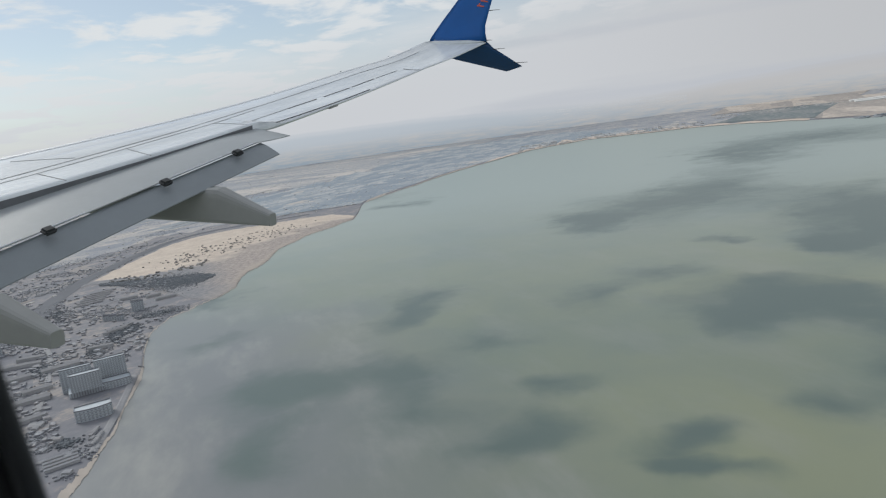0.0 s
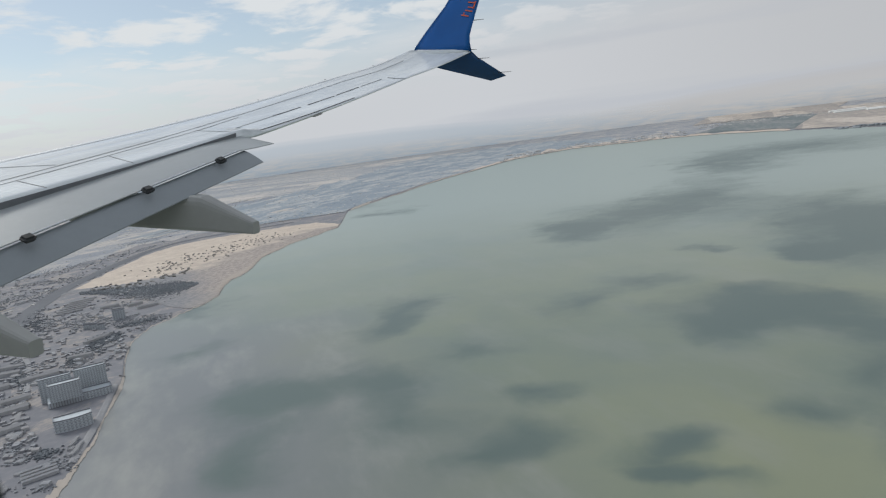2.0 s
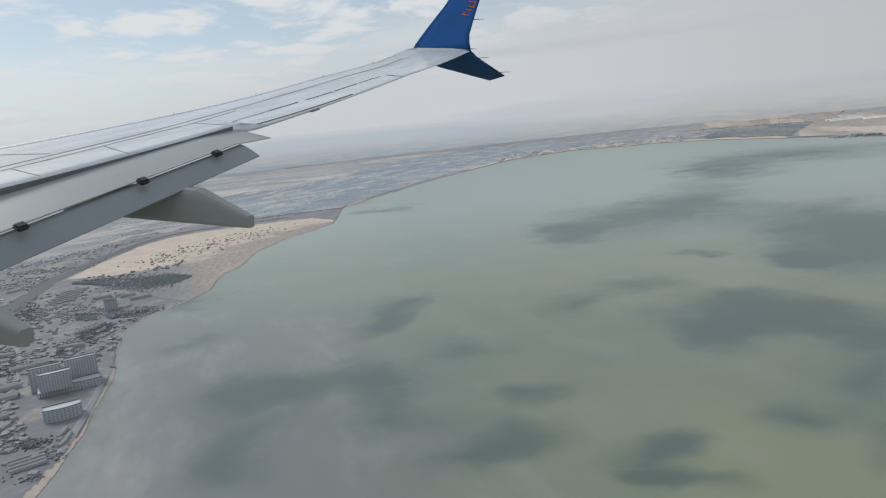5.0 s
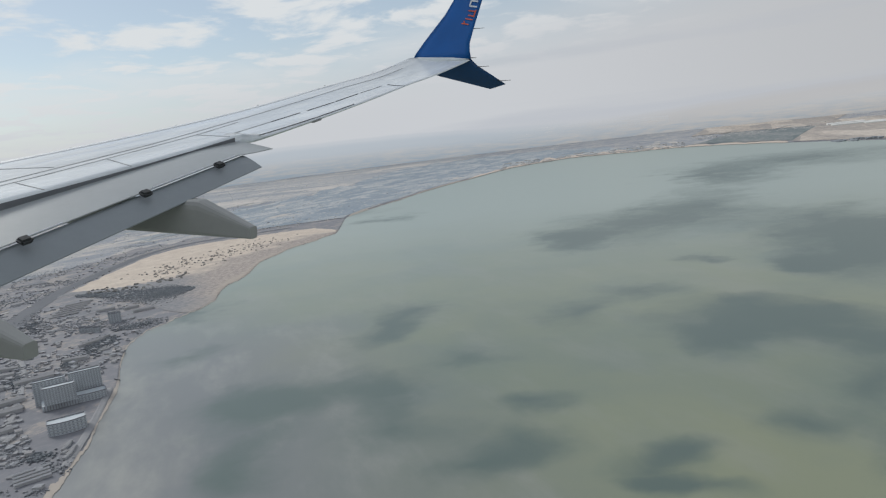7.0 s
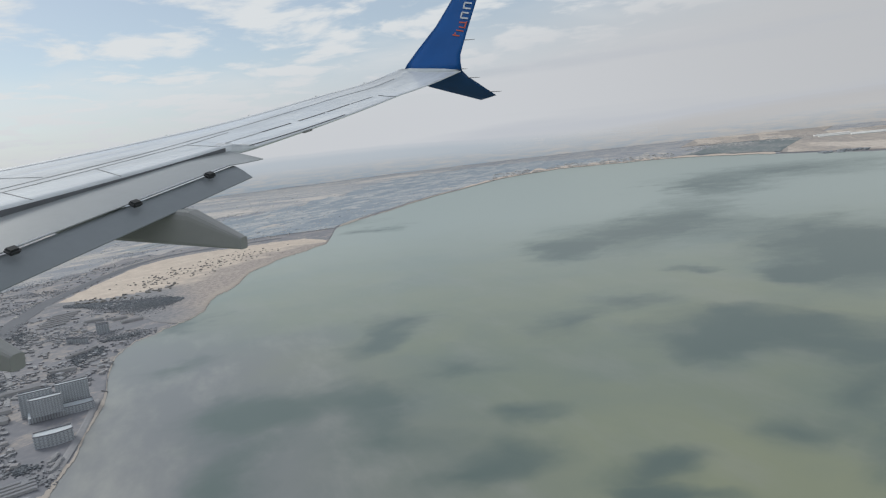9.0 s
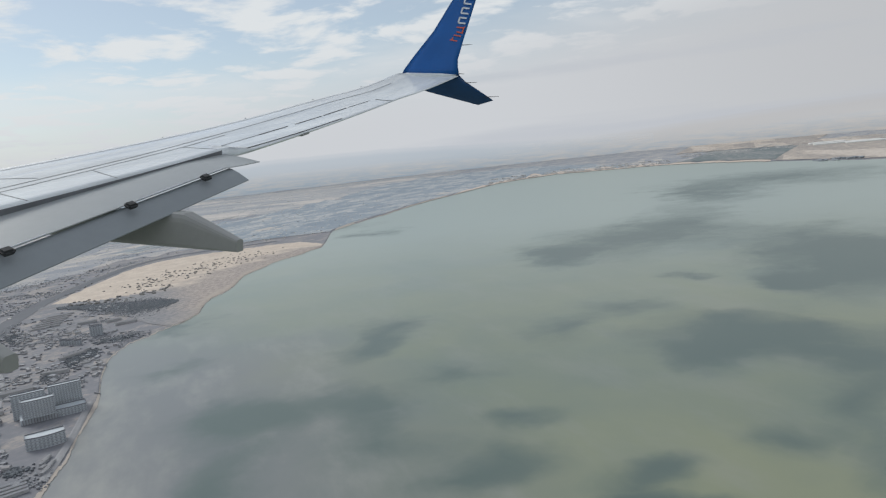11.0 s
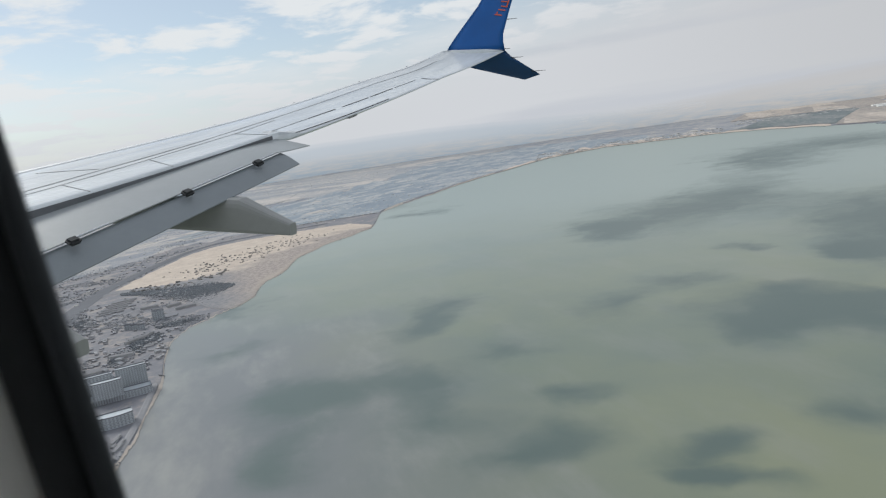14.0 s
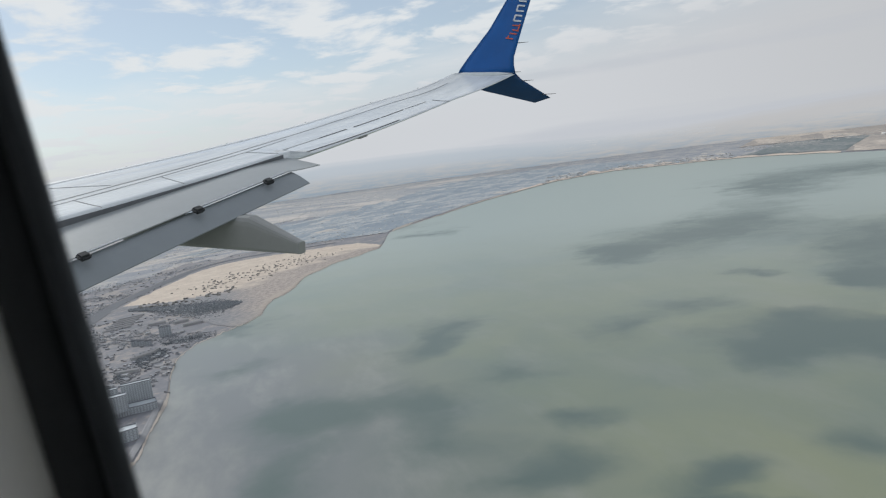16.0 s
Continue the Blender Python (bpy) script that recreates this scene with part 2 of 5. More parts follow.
def water_material():
    m = bpy.data.materials.new("shallow_green_sea")
    m.use_nodes = True
    nt = m.node_tree
    bsdf = nt.nodes["Principled BSDF"]
    bsdf.inputs["Roughness"].default_value, bsdf.inputs["IOR"].default_value = 0.34, 1.33
    bsdf.inputs["Specular IOR Level"].default_value = 0.5
    co = nt.nodes.new("ShaderNodeTexCoord")
    reach = nt.nodes.new("ShaderNodeVectorMath")
    reach.operation = "LENGTH"
    nt.links.new(co.outputs["UV"], reach.inputs[0])
    source = co.outputs["UV"]
    for scale, share in ((0.0045, 0.16), (0.016, 0.075)):
        warp = node(nt, "ShaderNodeTexNoise", Scale=scale, Detail=3.0, Roughness=0.55)
        nt.links.new(co.outputs["UV"], warp.inputs["Vector"])
        sub = nt.nodes.new("ShaderNodeVectorMath")
        sub.operation, sub.inputs[1].default_value = "SUBTRACT", (0.5, 0.5, 0.5)
        nt.links.new(warp.outputs["Color"], sub.inputs[0])
        far_share = nt.nodes.new("ShaderNodeMath")
        far_share.operation, far_share.inputs[1].default_value = "MULTIPLY", share
        nt.links.new(reach.outputs["Value"], far_share.inputs[0])
        sc = nt.nodes.new("ShaderNodeVectorMath")
        sc.operation = "SCALE"
        nt.links.new(sub.outputs[0], sc.inputs[0])
        nt.links.new(far_share.outputs[0], sc.inputs["Scale"])
        moved = nt.nodes.new("ShaderNodeVectorMath")
        moved.operation = "ADD"
        nt.links.new(source, moved.inputs[0])
        nt.links.new(sc.outputs[0], moved.inputs[1])
        source = moved.outputs[0]
    # cloud shadows painted into the sea colour: bearing, range, half width, half depth
    cloud_shadows = [(87.8, 1838, 203, 276), (93.8, 2154, 165, 290), (83.8, 1696, 79, 122), (102.1, 1720, 147, 276), (104.2, 1382, 90, 204),
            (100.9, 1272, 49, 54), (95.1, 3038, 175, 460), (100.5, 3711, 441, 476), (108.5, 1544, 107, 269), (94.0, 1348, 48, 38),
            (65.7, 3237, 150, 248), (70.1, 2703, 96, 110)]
    cloud_shadows += [(84.6, 1009, 43, 70), (89.2, 1116, 59, 54), (96.1, 944, 85, 100), (101.1, 966, 68, 93), (94.0, 855, 49, 49), (103.2, 845, 42, 37),
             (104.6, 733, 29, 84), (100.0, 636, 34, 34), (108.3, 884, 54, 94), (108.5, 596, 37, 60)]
    cloud_shadows += [(88.5, 523, 31, 38), (90.8, 560, 24, 22), (91.9, 494, 42, 12), (79.4, 679, 36, 27), (75.1, 836, 44, 36), (77.6, 586, 39, 41), (73.0, 542, 39, 32),
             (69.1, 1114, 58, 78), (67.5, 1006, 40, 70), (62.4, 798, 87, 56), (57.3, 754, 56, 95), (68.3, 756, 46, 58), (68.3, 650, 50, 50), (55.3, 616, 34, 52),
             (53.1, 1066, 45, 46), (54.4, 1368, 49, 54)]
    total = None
    for az, r, a, b in cloud_shadows:
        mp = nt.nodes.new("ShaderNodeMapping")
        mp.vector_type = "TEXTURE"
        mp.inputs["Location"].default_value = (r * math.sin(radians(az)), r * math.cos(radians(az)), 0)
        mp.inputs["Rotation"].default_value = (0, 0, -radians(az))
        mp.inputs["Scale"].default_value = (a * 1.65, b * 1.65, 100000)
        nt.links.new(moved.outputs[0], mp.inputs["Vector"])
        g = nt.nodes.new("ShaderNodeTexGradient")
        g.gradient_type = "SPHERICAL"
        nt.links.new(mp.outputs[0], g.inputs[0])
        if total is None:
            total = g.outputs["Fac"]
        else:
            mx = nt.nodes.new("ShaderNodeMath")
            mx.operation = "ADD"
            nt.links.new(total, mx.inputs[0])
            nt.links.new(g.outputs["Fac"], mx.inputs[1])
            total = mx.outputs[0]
    # ragged edges and lighter lanes inside the painted shadows
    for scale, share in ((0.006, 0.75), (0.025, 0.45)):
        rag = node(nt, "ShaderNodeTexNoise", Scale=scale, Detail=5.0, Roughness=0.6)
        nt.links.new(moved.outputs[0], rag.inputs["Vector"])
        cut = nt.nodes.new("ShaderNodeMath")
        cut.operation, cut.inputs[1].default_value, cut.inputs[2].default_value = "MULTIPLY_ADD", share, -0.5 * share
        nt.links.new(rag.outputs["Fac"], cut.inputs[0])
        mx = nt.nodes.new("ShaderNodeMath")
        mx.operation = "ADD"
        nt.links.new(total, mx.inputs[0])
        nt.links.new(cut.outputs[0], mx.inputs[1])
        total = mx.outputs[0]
    shadow_mask = nt.nodes.new("ShaderNodeMapRange")
    shadow_mask.interpolation_type = "SMOOTHSTEP"
    shadow_mask.inputs["From Min"].default_value, shadow_mask.inputs["From Max"].default_value = 0.06, 1.15
    nt.links.new(total, shadow_mask.inputs["Value"])
    broad = node(nt, "ShaderNodeTexNoise", Scale=0.0028, Detail=5.0, Roughness=0.55)
    nt.links.new(moved.outputs[0], broad.inputs["Vector"])
    r1 = nt.nodes.new("ShaderNodeMapRange")
    r1.inputs["From Min"].default_value, r1.inputs["From Max"].default_value = 0.32, 0.68
    nt.links.new(broad.outputs["Fac"], r1.inputs["Value"])
    base = nt.nodes.new("ShaderNodeMix")
    base.data_type = "RGBA"
    nt.links.new(r1.outputs[0], base.inputs["Factor"])
    base.inputs[6].default_value, base.inputs[7].default_value = (0.148, 0.190, 0.163, 1), (0.226, 0.248, 0.168, 1)
    # grey silt near the town
    mp = nt.nodes.new("ShaderNodeMapping")
    mp.vector_type = "TEXTURE"
    mp.inputs["Location"].default_value = (640, 640, 0)
    mp.inputs["Rotation"].default_value = (0, 0, -radians(47))
    mp.inputs["Scale"].default_value = (430, 950, 100000)
    nt.links.new(moved.outputs[0], mp.inputs["Vector"])
    g = nt.nodes.new("ShaderNodeTexGradient")
    g.gradient_type = "SPHERICAL"
    nt.links.new(mp.outputs[0], g.inputs[0])
    silt = nt.nodes.new("ShaderNodeMapRange")
    silt.inputs["From Max"].default_value = 0.6
    nt.links.new(g.outputs["Fac"], silt.inputs["Value"])
    mixs = nt.nodes.new("ShaderNodeMix")
    mixs.data_type = "RGBA"
    nt.links.new(silt.outputs[0], mixs.inputs["Factor"])
    nt.links.new(base.outputs[2], mixs.inputs[6])
    mixs.inputs[7].default_value = (0.182, 0.193, 0.199, 1)
    # pale plumes: stirred silt, and thin cloud wisps painted into the sea colour
    mp = nt.nodes.new("ShaderNodeMapping")
    mp.vector_type = "TEXTURE"
    mp.inputs["Rotation"].default_value = (0, 0, -radians(56))
    mp.inputs["Scale"].default_value = (85, 260, 1)
    nt.links.new(co.outputs["UV"], mp.inputs["Vector"])
    plume = node(nt, "ShaderNodeTexNoise", Scale=1.0, Detail=5.0, Roughness=0.6)
    nt.links.new(mp.outputs[0], plume.inputs["Vector"])
    r2 = nt.nodes.new("ShaderNodeMapRange")
    r2.interpolation_type = "SMOOTHSTEP"
    r2.inputs["From Min"].default_value, r2.inputs["From Max"].default_value, r2.inputs["To Max"].default_value = 0.45, 0.72, 0.85
    nt.links.new(plume.outputs["Fac"], r2.inputs["Value"])
    mul = nt.nodes.new("ShaderNodeMath")
    mul.operation = "MULTIPLY"
    nt.links.new(r2.outputs[0], mul.inputs[0])
    spread_out = nt.nodes.new("ShaderNodeMapRange")
    spread_out.inputs["To Min"].default_value = 0.3
    nt.links.new(silt.outputs[0], spread_out.inputs["Value"])
    nt.links.new(spread_out.outputs[0], mul.inputs[1])
    mixp = nt.nodes.new("ShaderNodeMix")
    mixp.data_type = "RGBA"
    nt.links.new(mul.outputs[0], mixp.inputs["Factor"])
    nt.links.new(mixs.outputs[2], mixp.inputs[6])
    mixp.inputs[7].default_value = (0.30, 0.302, 0.285, 1)
    mixs = mixp
    # aerial haze painted in: the sea colour pales with range
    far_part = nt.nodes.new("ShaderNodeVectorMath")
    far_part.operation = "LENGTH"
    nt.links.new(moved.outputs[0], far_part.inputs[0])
    sea_haze = nt.nodes.new("ShaderNodeMapRange")
    sea_haze.interpolation_type = "SMOOTHSTEP"
    sea_haze.inputs["From Min"].default_value, sea_haze.inputs["From Max"].default_value = 700.0, 2700.0
    nt.links.new(far_part.outputs["Value"], sea_haze.inputs["Value"])
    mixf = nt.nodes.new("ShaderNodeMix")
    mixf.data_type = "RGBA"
    nt.links.new(sea_haze.outputs[0], mixf.inputs["Factor"])
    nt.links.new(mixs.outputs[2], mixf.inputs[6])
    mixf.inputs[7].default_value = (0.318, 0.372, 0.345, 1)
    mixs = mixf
    # the painted cloud shadows darken the sea colour itself
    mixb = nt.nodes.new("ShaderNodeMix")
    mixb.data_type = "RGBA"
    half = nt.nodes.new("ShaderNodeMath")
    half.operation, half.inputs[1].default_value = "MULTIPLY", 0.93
    nt.links.new(shadow_mask.outputs[0], half.inputs[0])
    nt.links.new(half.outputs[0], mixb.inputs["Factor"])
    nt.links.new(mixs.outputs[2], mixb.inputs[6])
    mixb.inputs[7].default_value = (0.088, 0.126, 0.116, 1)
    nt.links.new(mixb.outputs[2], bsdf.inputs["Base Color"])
    return m


def plain_material(name="patchwork_plain", stretch=(0.75, 1.0, 1), broad_scale=0.0022, grain_scale=0.11, plot_scale=0.011, spread=0.23, haze_sheen=0.06, colours=((0.232, 0.250, 0.284), (0.288, 0.300, 0.328), (0.345, 0.344, 0.355), (0.50, 0.455, 0.42))):
    """A patchwork of bare, hazed green and built-up plots, longer along the coast than across."""
    m = bpy.data.materials.new(name)
    m.use_nodes = True
    nt = m.node_tree
    bsdf = nt.nodes["Principled BSDF"]
    bsdf.inputs["Roughness"].default_value = 0.95
    # bluish sheen imitates aerial haze at grazing angles
    bsdf.inputs["Sheen Weight"].default_value, bsdf.inputs["Sheen Roughness"].default_value = haze_sheen, 0.45
    bsdf.inputs["Specular IOR Level"].default_value = 0.25
    bsdf.inputs["Sheen Tint"].default_value = (0.76, 0.89, 1.0, 1)
    co = nt.nodes.new("ShaderNodeTexCoord")
    mp = nt.nodes.new("ShaderNodeMapping")
    mp.inputs["Scale"].default_value = stretch
    mp.inputs["Rotation"].default_value = (0, 0, 0.05)
    nt.links.new(co.outputs["UV"], mp.inputs["Vector"])
    broad = node(nt, "ShaderNodeTexNoise", Scale=broad_scale, Detail=5.0, Roughness=0.6)
    grain = node(nt, "ShaderNodeTexNoise", Scale=grain_scale, Detail=6.0, Roughness=0.7)
    plots = node(nt, "ShaderNodeTexVoronoi", Scale=plot_scale)
    for n in (broad, grain, plots):
        nt.links.new(mp.outputs[0], n.inputs["Vector"])
    sep = nt.nodes.new("ShaderNodeSeparateColor")
    nt.links.new(plots.outputs["Color"], sep.inputs[0])
    mixes = None
    for source, weight in ((broad.outputs["Fac"], 0.5), (grain.outputs["Fac"], 1.1), (sep.outputs[0], 0.30)):
        mul = nt.nodes.new("ShaderNodeMath")
        mul.operation, mul.inputs[1].default_value = "MULTIPLY", weight
        nt.links.new(source, mul.inputs[0])
        if mixes is None:
            mixes = mul.outputs[0]
        else:
            add = nt.nodes.new("ShaderNodeMath")
            add.operation = "ADD"
            nt.links.new(mixes, add.inputs[0])
            nt.links.new(mul.outputs[0], add.inputs[1])
            mixes = add.outputs[0]
    ramp = nt.nodes.new("ShaderNodeValToRGB")
    rg = nt.nodes.new("ShaderNodeMapRange")
    rg.inputs["From Min"].default_value, rg.inputs["From Max"].default_value = 0.95 - spread, 0.95 + spread
    nt.links.new(mixes, rg.inputs["Value"])
    nt.links.new(rg.outputs[0], ramp.inputs["Fac"])
    e = ramp.color_ramp.elements
    e[0].position, e[0].color = 0.0, (*colours[0], 1)
    e[1].position, e[1].color = 1.0, (*colours[3], 1)
    mid = ramp.color_ramp.elements.new(0.48)
    mid.color = (*colours[1], 1)
    mid2 = ramp.color_ramp.elements.new(0.66)
    mid2.color = (*colours[2], 1)
    nt.links.new(ramp.outputs[0], bsdf.inputs["Base Color"])
    return m


# these ground colours are drawn together and blued to imitate aerial haze
PLAIN = plain_material()
TOWN = plain_material("town_ground", (0.7, 1.0, 1), 0.009, 0.09, 0.03, 0.20, 0.05, ((0.192, 0.196, 0.219), (0.222, 0.221, 0.241), (0.248, 0.241, 0.251), (0.335, 0.305, 0.288)))
CROP_GREEN = plain_material("crop_field", (0.22, 1.0, 1), 0.0022, 0.03, 0.004, 0.17, 0.03, ((0.15, 0.178, 0.186), (0.178, 0.206, 0.213), (0.21, 0.232, 0.236), (0.27, 0.275, 0.272)))
ORCHARDS = plain_material("coastal_orchards", (0.5, 1.0, 1), 0.003, 0.05, 0.012, 0.2, 0.2, ((0.185, 0.222, 0.262), (0.24, 0.272, 0.308), (0.30, 0.32, 0.342), (0.46, 0.445, 0.43)))
BARE_FIELDS = plain_material("bare_field_strips", (1.0, 0.45, 1), 0.0016, 0.03, 0.0045, 0.2, 0.1, ((0.285, 0.30, 0.328), (0.355, 0.358, 0.37), (0.43, 0.41, 0.395), (0.55, 0.505, 0.468)))
TAN_PLAIN = plain_material("tan_fields", (0.16, 1.0, 1), 0.0014, 0.03, 0.0032, 0.2, 0.03, ((0.295, 0.278, 0.268), (0.405, 0.358, 0.322), (0.475, 0.416, 0.365), (0.575, 0.517, 0.462)))


def ridge_material(name, colour):
    """A glowing ridge with haze painted into its colour, fading out at its foot and its crest."""
    m = bpy.data.materials.new(name)
    m.use_nodes = True
    nt = m.node_tree
    nt.nodes.clear()
    out = nt.nodes.new("ShaderNodeOutputMaterial")
    co, sep = nt.nodes.new("ShaderNodeTexCoord"), nt.nodes.new("ShaderNodeSeparateXYZ")
    nt.links.new(co.outputs["UV"], sep.inputs[0])
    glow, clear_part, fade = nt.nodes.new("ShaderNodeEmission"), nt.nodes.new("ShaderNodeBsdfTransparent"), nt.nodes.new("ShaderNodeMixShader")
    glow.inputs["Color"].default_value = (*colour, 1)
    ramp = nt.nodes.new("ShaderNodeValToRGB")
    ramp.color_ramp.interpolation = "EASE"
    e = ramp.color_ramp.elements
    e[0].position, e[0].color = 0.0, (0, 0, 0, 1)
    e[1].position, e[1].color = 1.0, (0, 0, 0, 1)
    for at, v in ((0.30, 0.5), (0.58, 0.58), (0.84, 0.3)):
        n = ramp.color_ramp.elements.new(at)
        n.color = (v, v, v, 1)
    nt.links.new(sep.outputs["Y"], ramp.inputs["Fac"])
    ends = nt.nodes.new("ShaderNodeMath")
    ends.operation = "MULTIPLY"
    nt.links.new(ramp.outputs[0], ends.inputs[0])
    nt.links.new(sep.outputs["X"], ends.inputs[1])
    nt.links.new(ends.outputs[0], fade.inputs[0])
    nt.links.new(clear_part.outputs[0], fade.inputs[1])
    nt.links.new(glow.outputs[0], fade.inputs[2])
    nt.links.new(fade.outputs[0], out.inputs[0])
    return m


def haze_material():
    """A plain glowing backdrop of distant land, its haze painted in, thinning out towards the sky line."""
    m = bpy.data.materials.new("glowing_haze_backdrop")
    m.use_nodes = True
    nt = m.node_tree
    nt.nodes.clear()
    out = nt.nodes.new("ShaderNodeOutputMaterial")
    co = nt.nodes.new("ShaderNodeTexCoord")
    mp = nt.nodes.new("ShaderNodeMapping")
    mp.inputs["Scale"].default_value = (0.5, 4.5, 1)
    nt.links.new(co.outputs["UV"], mp.inputs["Vector"])
    n = node(nt, "ShaderNodeTexNoise", Scale=1.0, Detail=9.0, Roughness=0.7, Distortion=0.3)
    nt.links.new(mp.outputs[0], n.inputs["Vector"])
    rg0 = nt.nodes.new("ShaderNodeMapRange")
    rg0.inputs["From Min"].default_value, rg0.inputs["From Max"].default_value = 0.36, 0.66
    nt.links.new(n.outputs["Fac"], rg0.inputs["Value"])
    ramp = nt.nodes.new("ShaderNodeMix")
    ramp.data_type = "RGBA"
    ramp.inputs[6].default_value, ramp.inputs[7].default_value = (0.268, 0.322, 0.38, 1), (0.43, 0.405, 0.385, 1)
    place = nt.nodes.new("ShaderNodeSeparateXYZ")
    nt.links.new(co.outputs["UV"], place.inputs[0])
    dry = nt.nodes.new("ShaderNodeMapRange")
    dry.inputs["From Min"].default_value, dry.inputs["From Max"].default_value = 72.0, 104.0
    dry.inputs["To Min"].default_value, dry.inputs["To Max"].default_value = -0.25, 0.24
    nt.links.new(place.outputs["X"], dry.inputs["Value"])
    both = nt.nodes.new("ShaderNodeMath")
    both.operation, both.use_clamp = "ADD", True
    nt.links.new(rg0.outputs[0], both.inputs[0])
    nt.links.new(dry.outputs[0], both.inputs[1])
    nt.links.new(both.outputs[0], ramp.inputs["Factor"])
    glow, clear_part, fade = nt.nodes.new("ShaderNodeEmission"), nt.nodes.new("ShaderNodeBsdfTransparent"), nt.nodes.new("ShaderNodeMixShader")
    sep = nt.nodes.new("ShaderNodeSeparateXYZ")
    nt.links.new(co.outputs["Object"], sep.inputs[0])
    # painted haze: the glow pales with height
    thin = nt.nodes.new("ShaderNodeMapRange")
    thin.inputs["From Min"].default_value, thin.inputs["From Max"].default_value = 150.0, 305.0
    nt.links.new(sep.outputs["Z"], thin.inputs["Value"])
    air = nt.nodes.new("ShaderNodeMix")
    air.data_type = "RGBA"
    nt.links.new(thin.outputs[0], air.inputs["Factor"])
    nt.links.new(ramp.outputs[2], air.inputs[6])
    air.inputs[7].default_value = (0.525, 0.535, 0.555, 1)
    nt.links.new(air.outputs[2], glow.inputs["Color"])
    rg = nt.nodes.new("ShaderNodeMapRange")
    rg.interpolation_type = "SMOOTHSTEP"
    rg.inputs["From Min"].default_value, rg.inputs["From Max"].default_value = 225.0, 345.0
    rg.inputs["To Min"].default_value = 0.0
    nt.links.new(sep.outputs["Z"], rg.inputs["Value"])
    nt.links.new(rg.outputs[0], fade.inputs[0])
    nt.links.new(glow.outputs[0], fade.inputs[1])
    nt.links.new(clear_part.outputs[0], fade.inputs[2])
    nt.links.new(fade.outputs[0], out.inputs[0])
    return m


WATER = water_material()


# ---- helpers for meshes ----
def mesh_object(name, verts, faces, mat, parent=None, label="", smooth=False, uv=None):
    me = bpy.data.meshes.new(name)
    me.from_pydata(verts, [], faces)
    me.materials.append(mat)
    if uv is not None:
        layer = me.uv_layers.new(name="UVMap")
        for loop in me.loops:
            layer.data[loop.index].uv = uv[loop.vertex_index]
    if smooth:
        me.polygons.foreach_set("use_smooth", [True] * len(me.polygons))
    ob = new(name, me)
    if parent:
        ob.parent = parent
    if label:
        tagged(ob, label)
    return ob


def part(name, bm, mat, parent, label=""):
    """Link a bmesh as one mesh object under a thing or a part."""
    bmesh.ops.recalc_face_normals(bm, faces=bm.faces)
    me = bpy.data.meshes.new(name)
    bm.to_mesh(me)
    bm.free()
    me.materials.append(mat)
    ob = new(name, me)
    ob.parent = parent
    if label:
        tagged(ob, label)
    return ob


def grid_faces(nu, nv, close=False):
    out = []
    for i in range(nu - 1):
        for j in range(nv if close else nv - 1):
            k = (j + 1) % nv
            out.append((i * nv + j, i * nv + k, (i + 1) * nv + k, (i + 1) * nv + j))
    return out


def box_bm(x0, x1, y0, y1, z0, z1, bevel=0.0):
    bm = bmesh.new()
    bmesh.ops.create_cube(bm, size=1)
    for v in bm.verts:
        v.co = Vector((x0 + (v.co.x + .5) * (x1 - x0), y0 + (v.co.y + .5) * (y1 - y0), z0 + (v.co.z + .5) * (z1 - z0)))
    if bevel:
        bmesh.ops.bevel(bm, geom=bm.edges[:], offset=bevel, segments=2, affect="EDGES")
    return bm


# ---- the lie of the land, placed to fit the camera's view: unfolded range r, bearing az from below the window ----
def fold(r):
    """Range as built: the land beyond two kilometres is drawn in and lifted towards the rim."""
    return r if r < 1800 else 1800 + 3080 * (1 - math.exp(-(r - 1800) / 3080))


def spot(az, r, h=0.0):
    b = fold(r)
    a = radians(az)
    return (b * math.sin(a), b * math.cos(a), H * (1 - b / r) + h if r > 1 else h)


def flat_xy(az, r):
    return (r * math.sin(radians(az)), r * math.cos(radians(az)))


COAST_AZ = [-60, 20, 40, 41.5, 43.0, 44.2, 45.1, 46.0, 46.8, 47.6, 47.9, 48.1, 48.9, 49.7, 50.5, 51.5, 52.4, 53.2, 54.5, 55.6, 56.1, 56.7, 57.7, 58.3, 59.2, 61.4, 63.7, 65.4,
            65.8, 66.3, 67.6, 70.7, 73.5, 76.8, 80.2, 84.4, 88.8, 92.1, 95.3, 100.6, 103.4, 106.3, 112, 125]
COAST_R = [300, 420, 630, 662, 702, 752, 787, 850, 905, 962, 1005, 1080, 1225, 1277, 1320, 1341, 1373, 1396, 1440, 1499, 1599, 1676, 1730, 1785, 1951, 2142, 2290, 2430,
           2600, 2954, 3140, 3580, 4150, 4800, 5700, 6280, 6160, 6090, 5800, 5100, 4800, 4525, 4300, 4200]


def coast(az):
    r = float(np.interp(az, COAST_AZ, COAST_R))
    n = noise.noise(Vector((az * 0.9, 0.3, 0.0))) * 0.008 + noise.noise(Vector((az * 4.1, 1.3, 0.0))) * 0.006 + noise.noise(Vector((az * 13.0, 2.3, 0.0))) * 0.006
    return r * (1 + n)


def ranges(start, end, n):
    return [start * (end / start) ** (i / (n - 1)) for i in range(n)]


# the sea: one round sheet to the rim
rs = [0.01] + ranges(60, 9000, 100)
azs = [i * 2.0 for i in range(180)]
verts = [spot(a, r) for r in rs for a in azs]
uvs = [flat_xy(a, r) for r in rs for a in azs]
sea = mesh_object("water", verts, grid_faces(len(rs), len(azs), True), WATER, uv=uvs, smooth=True)
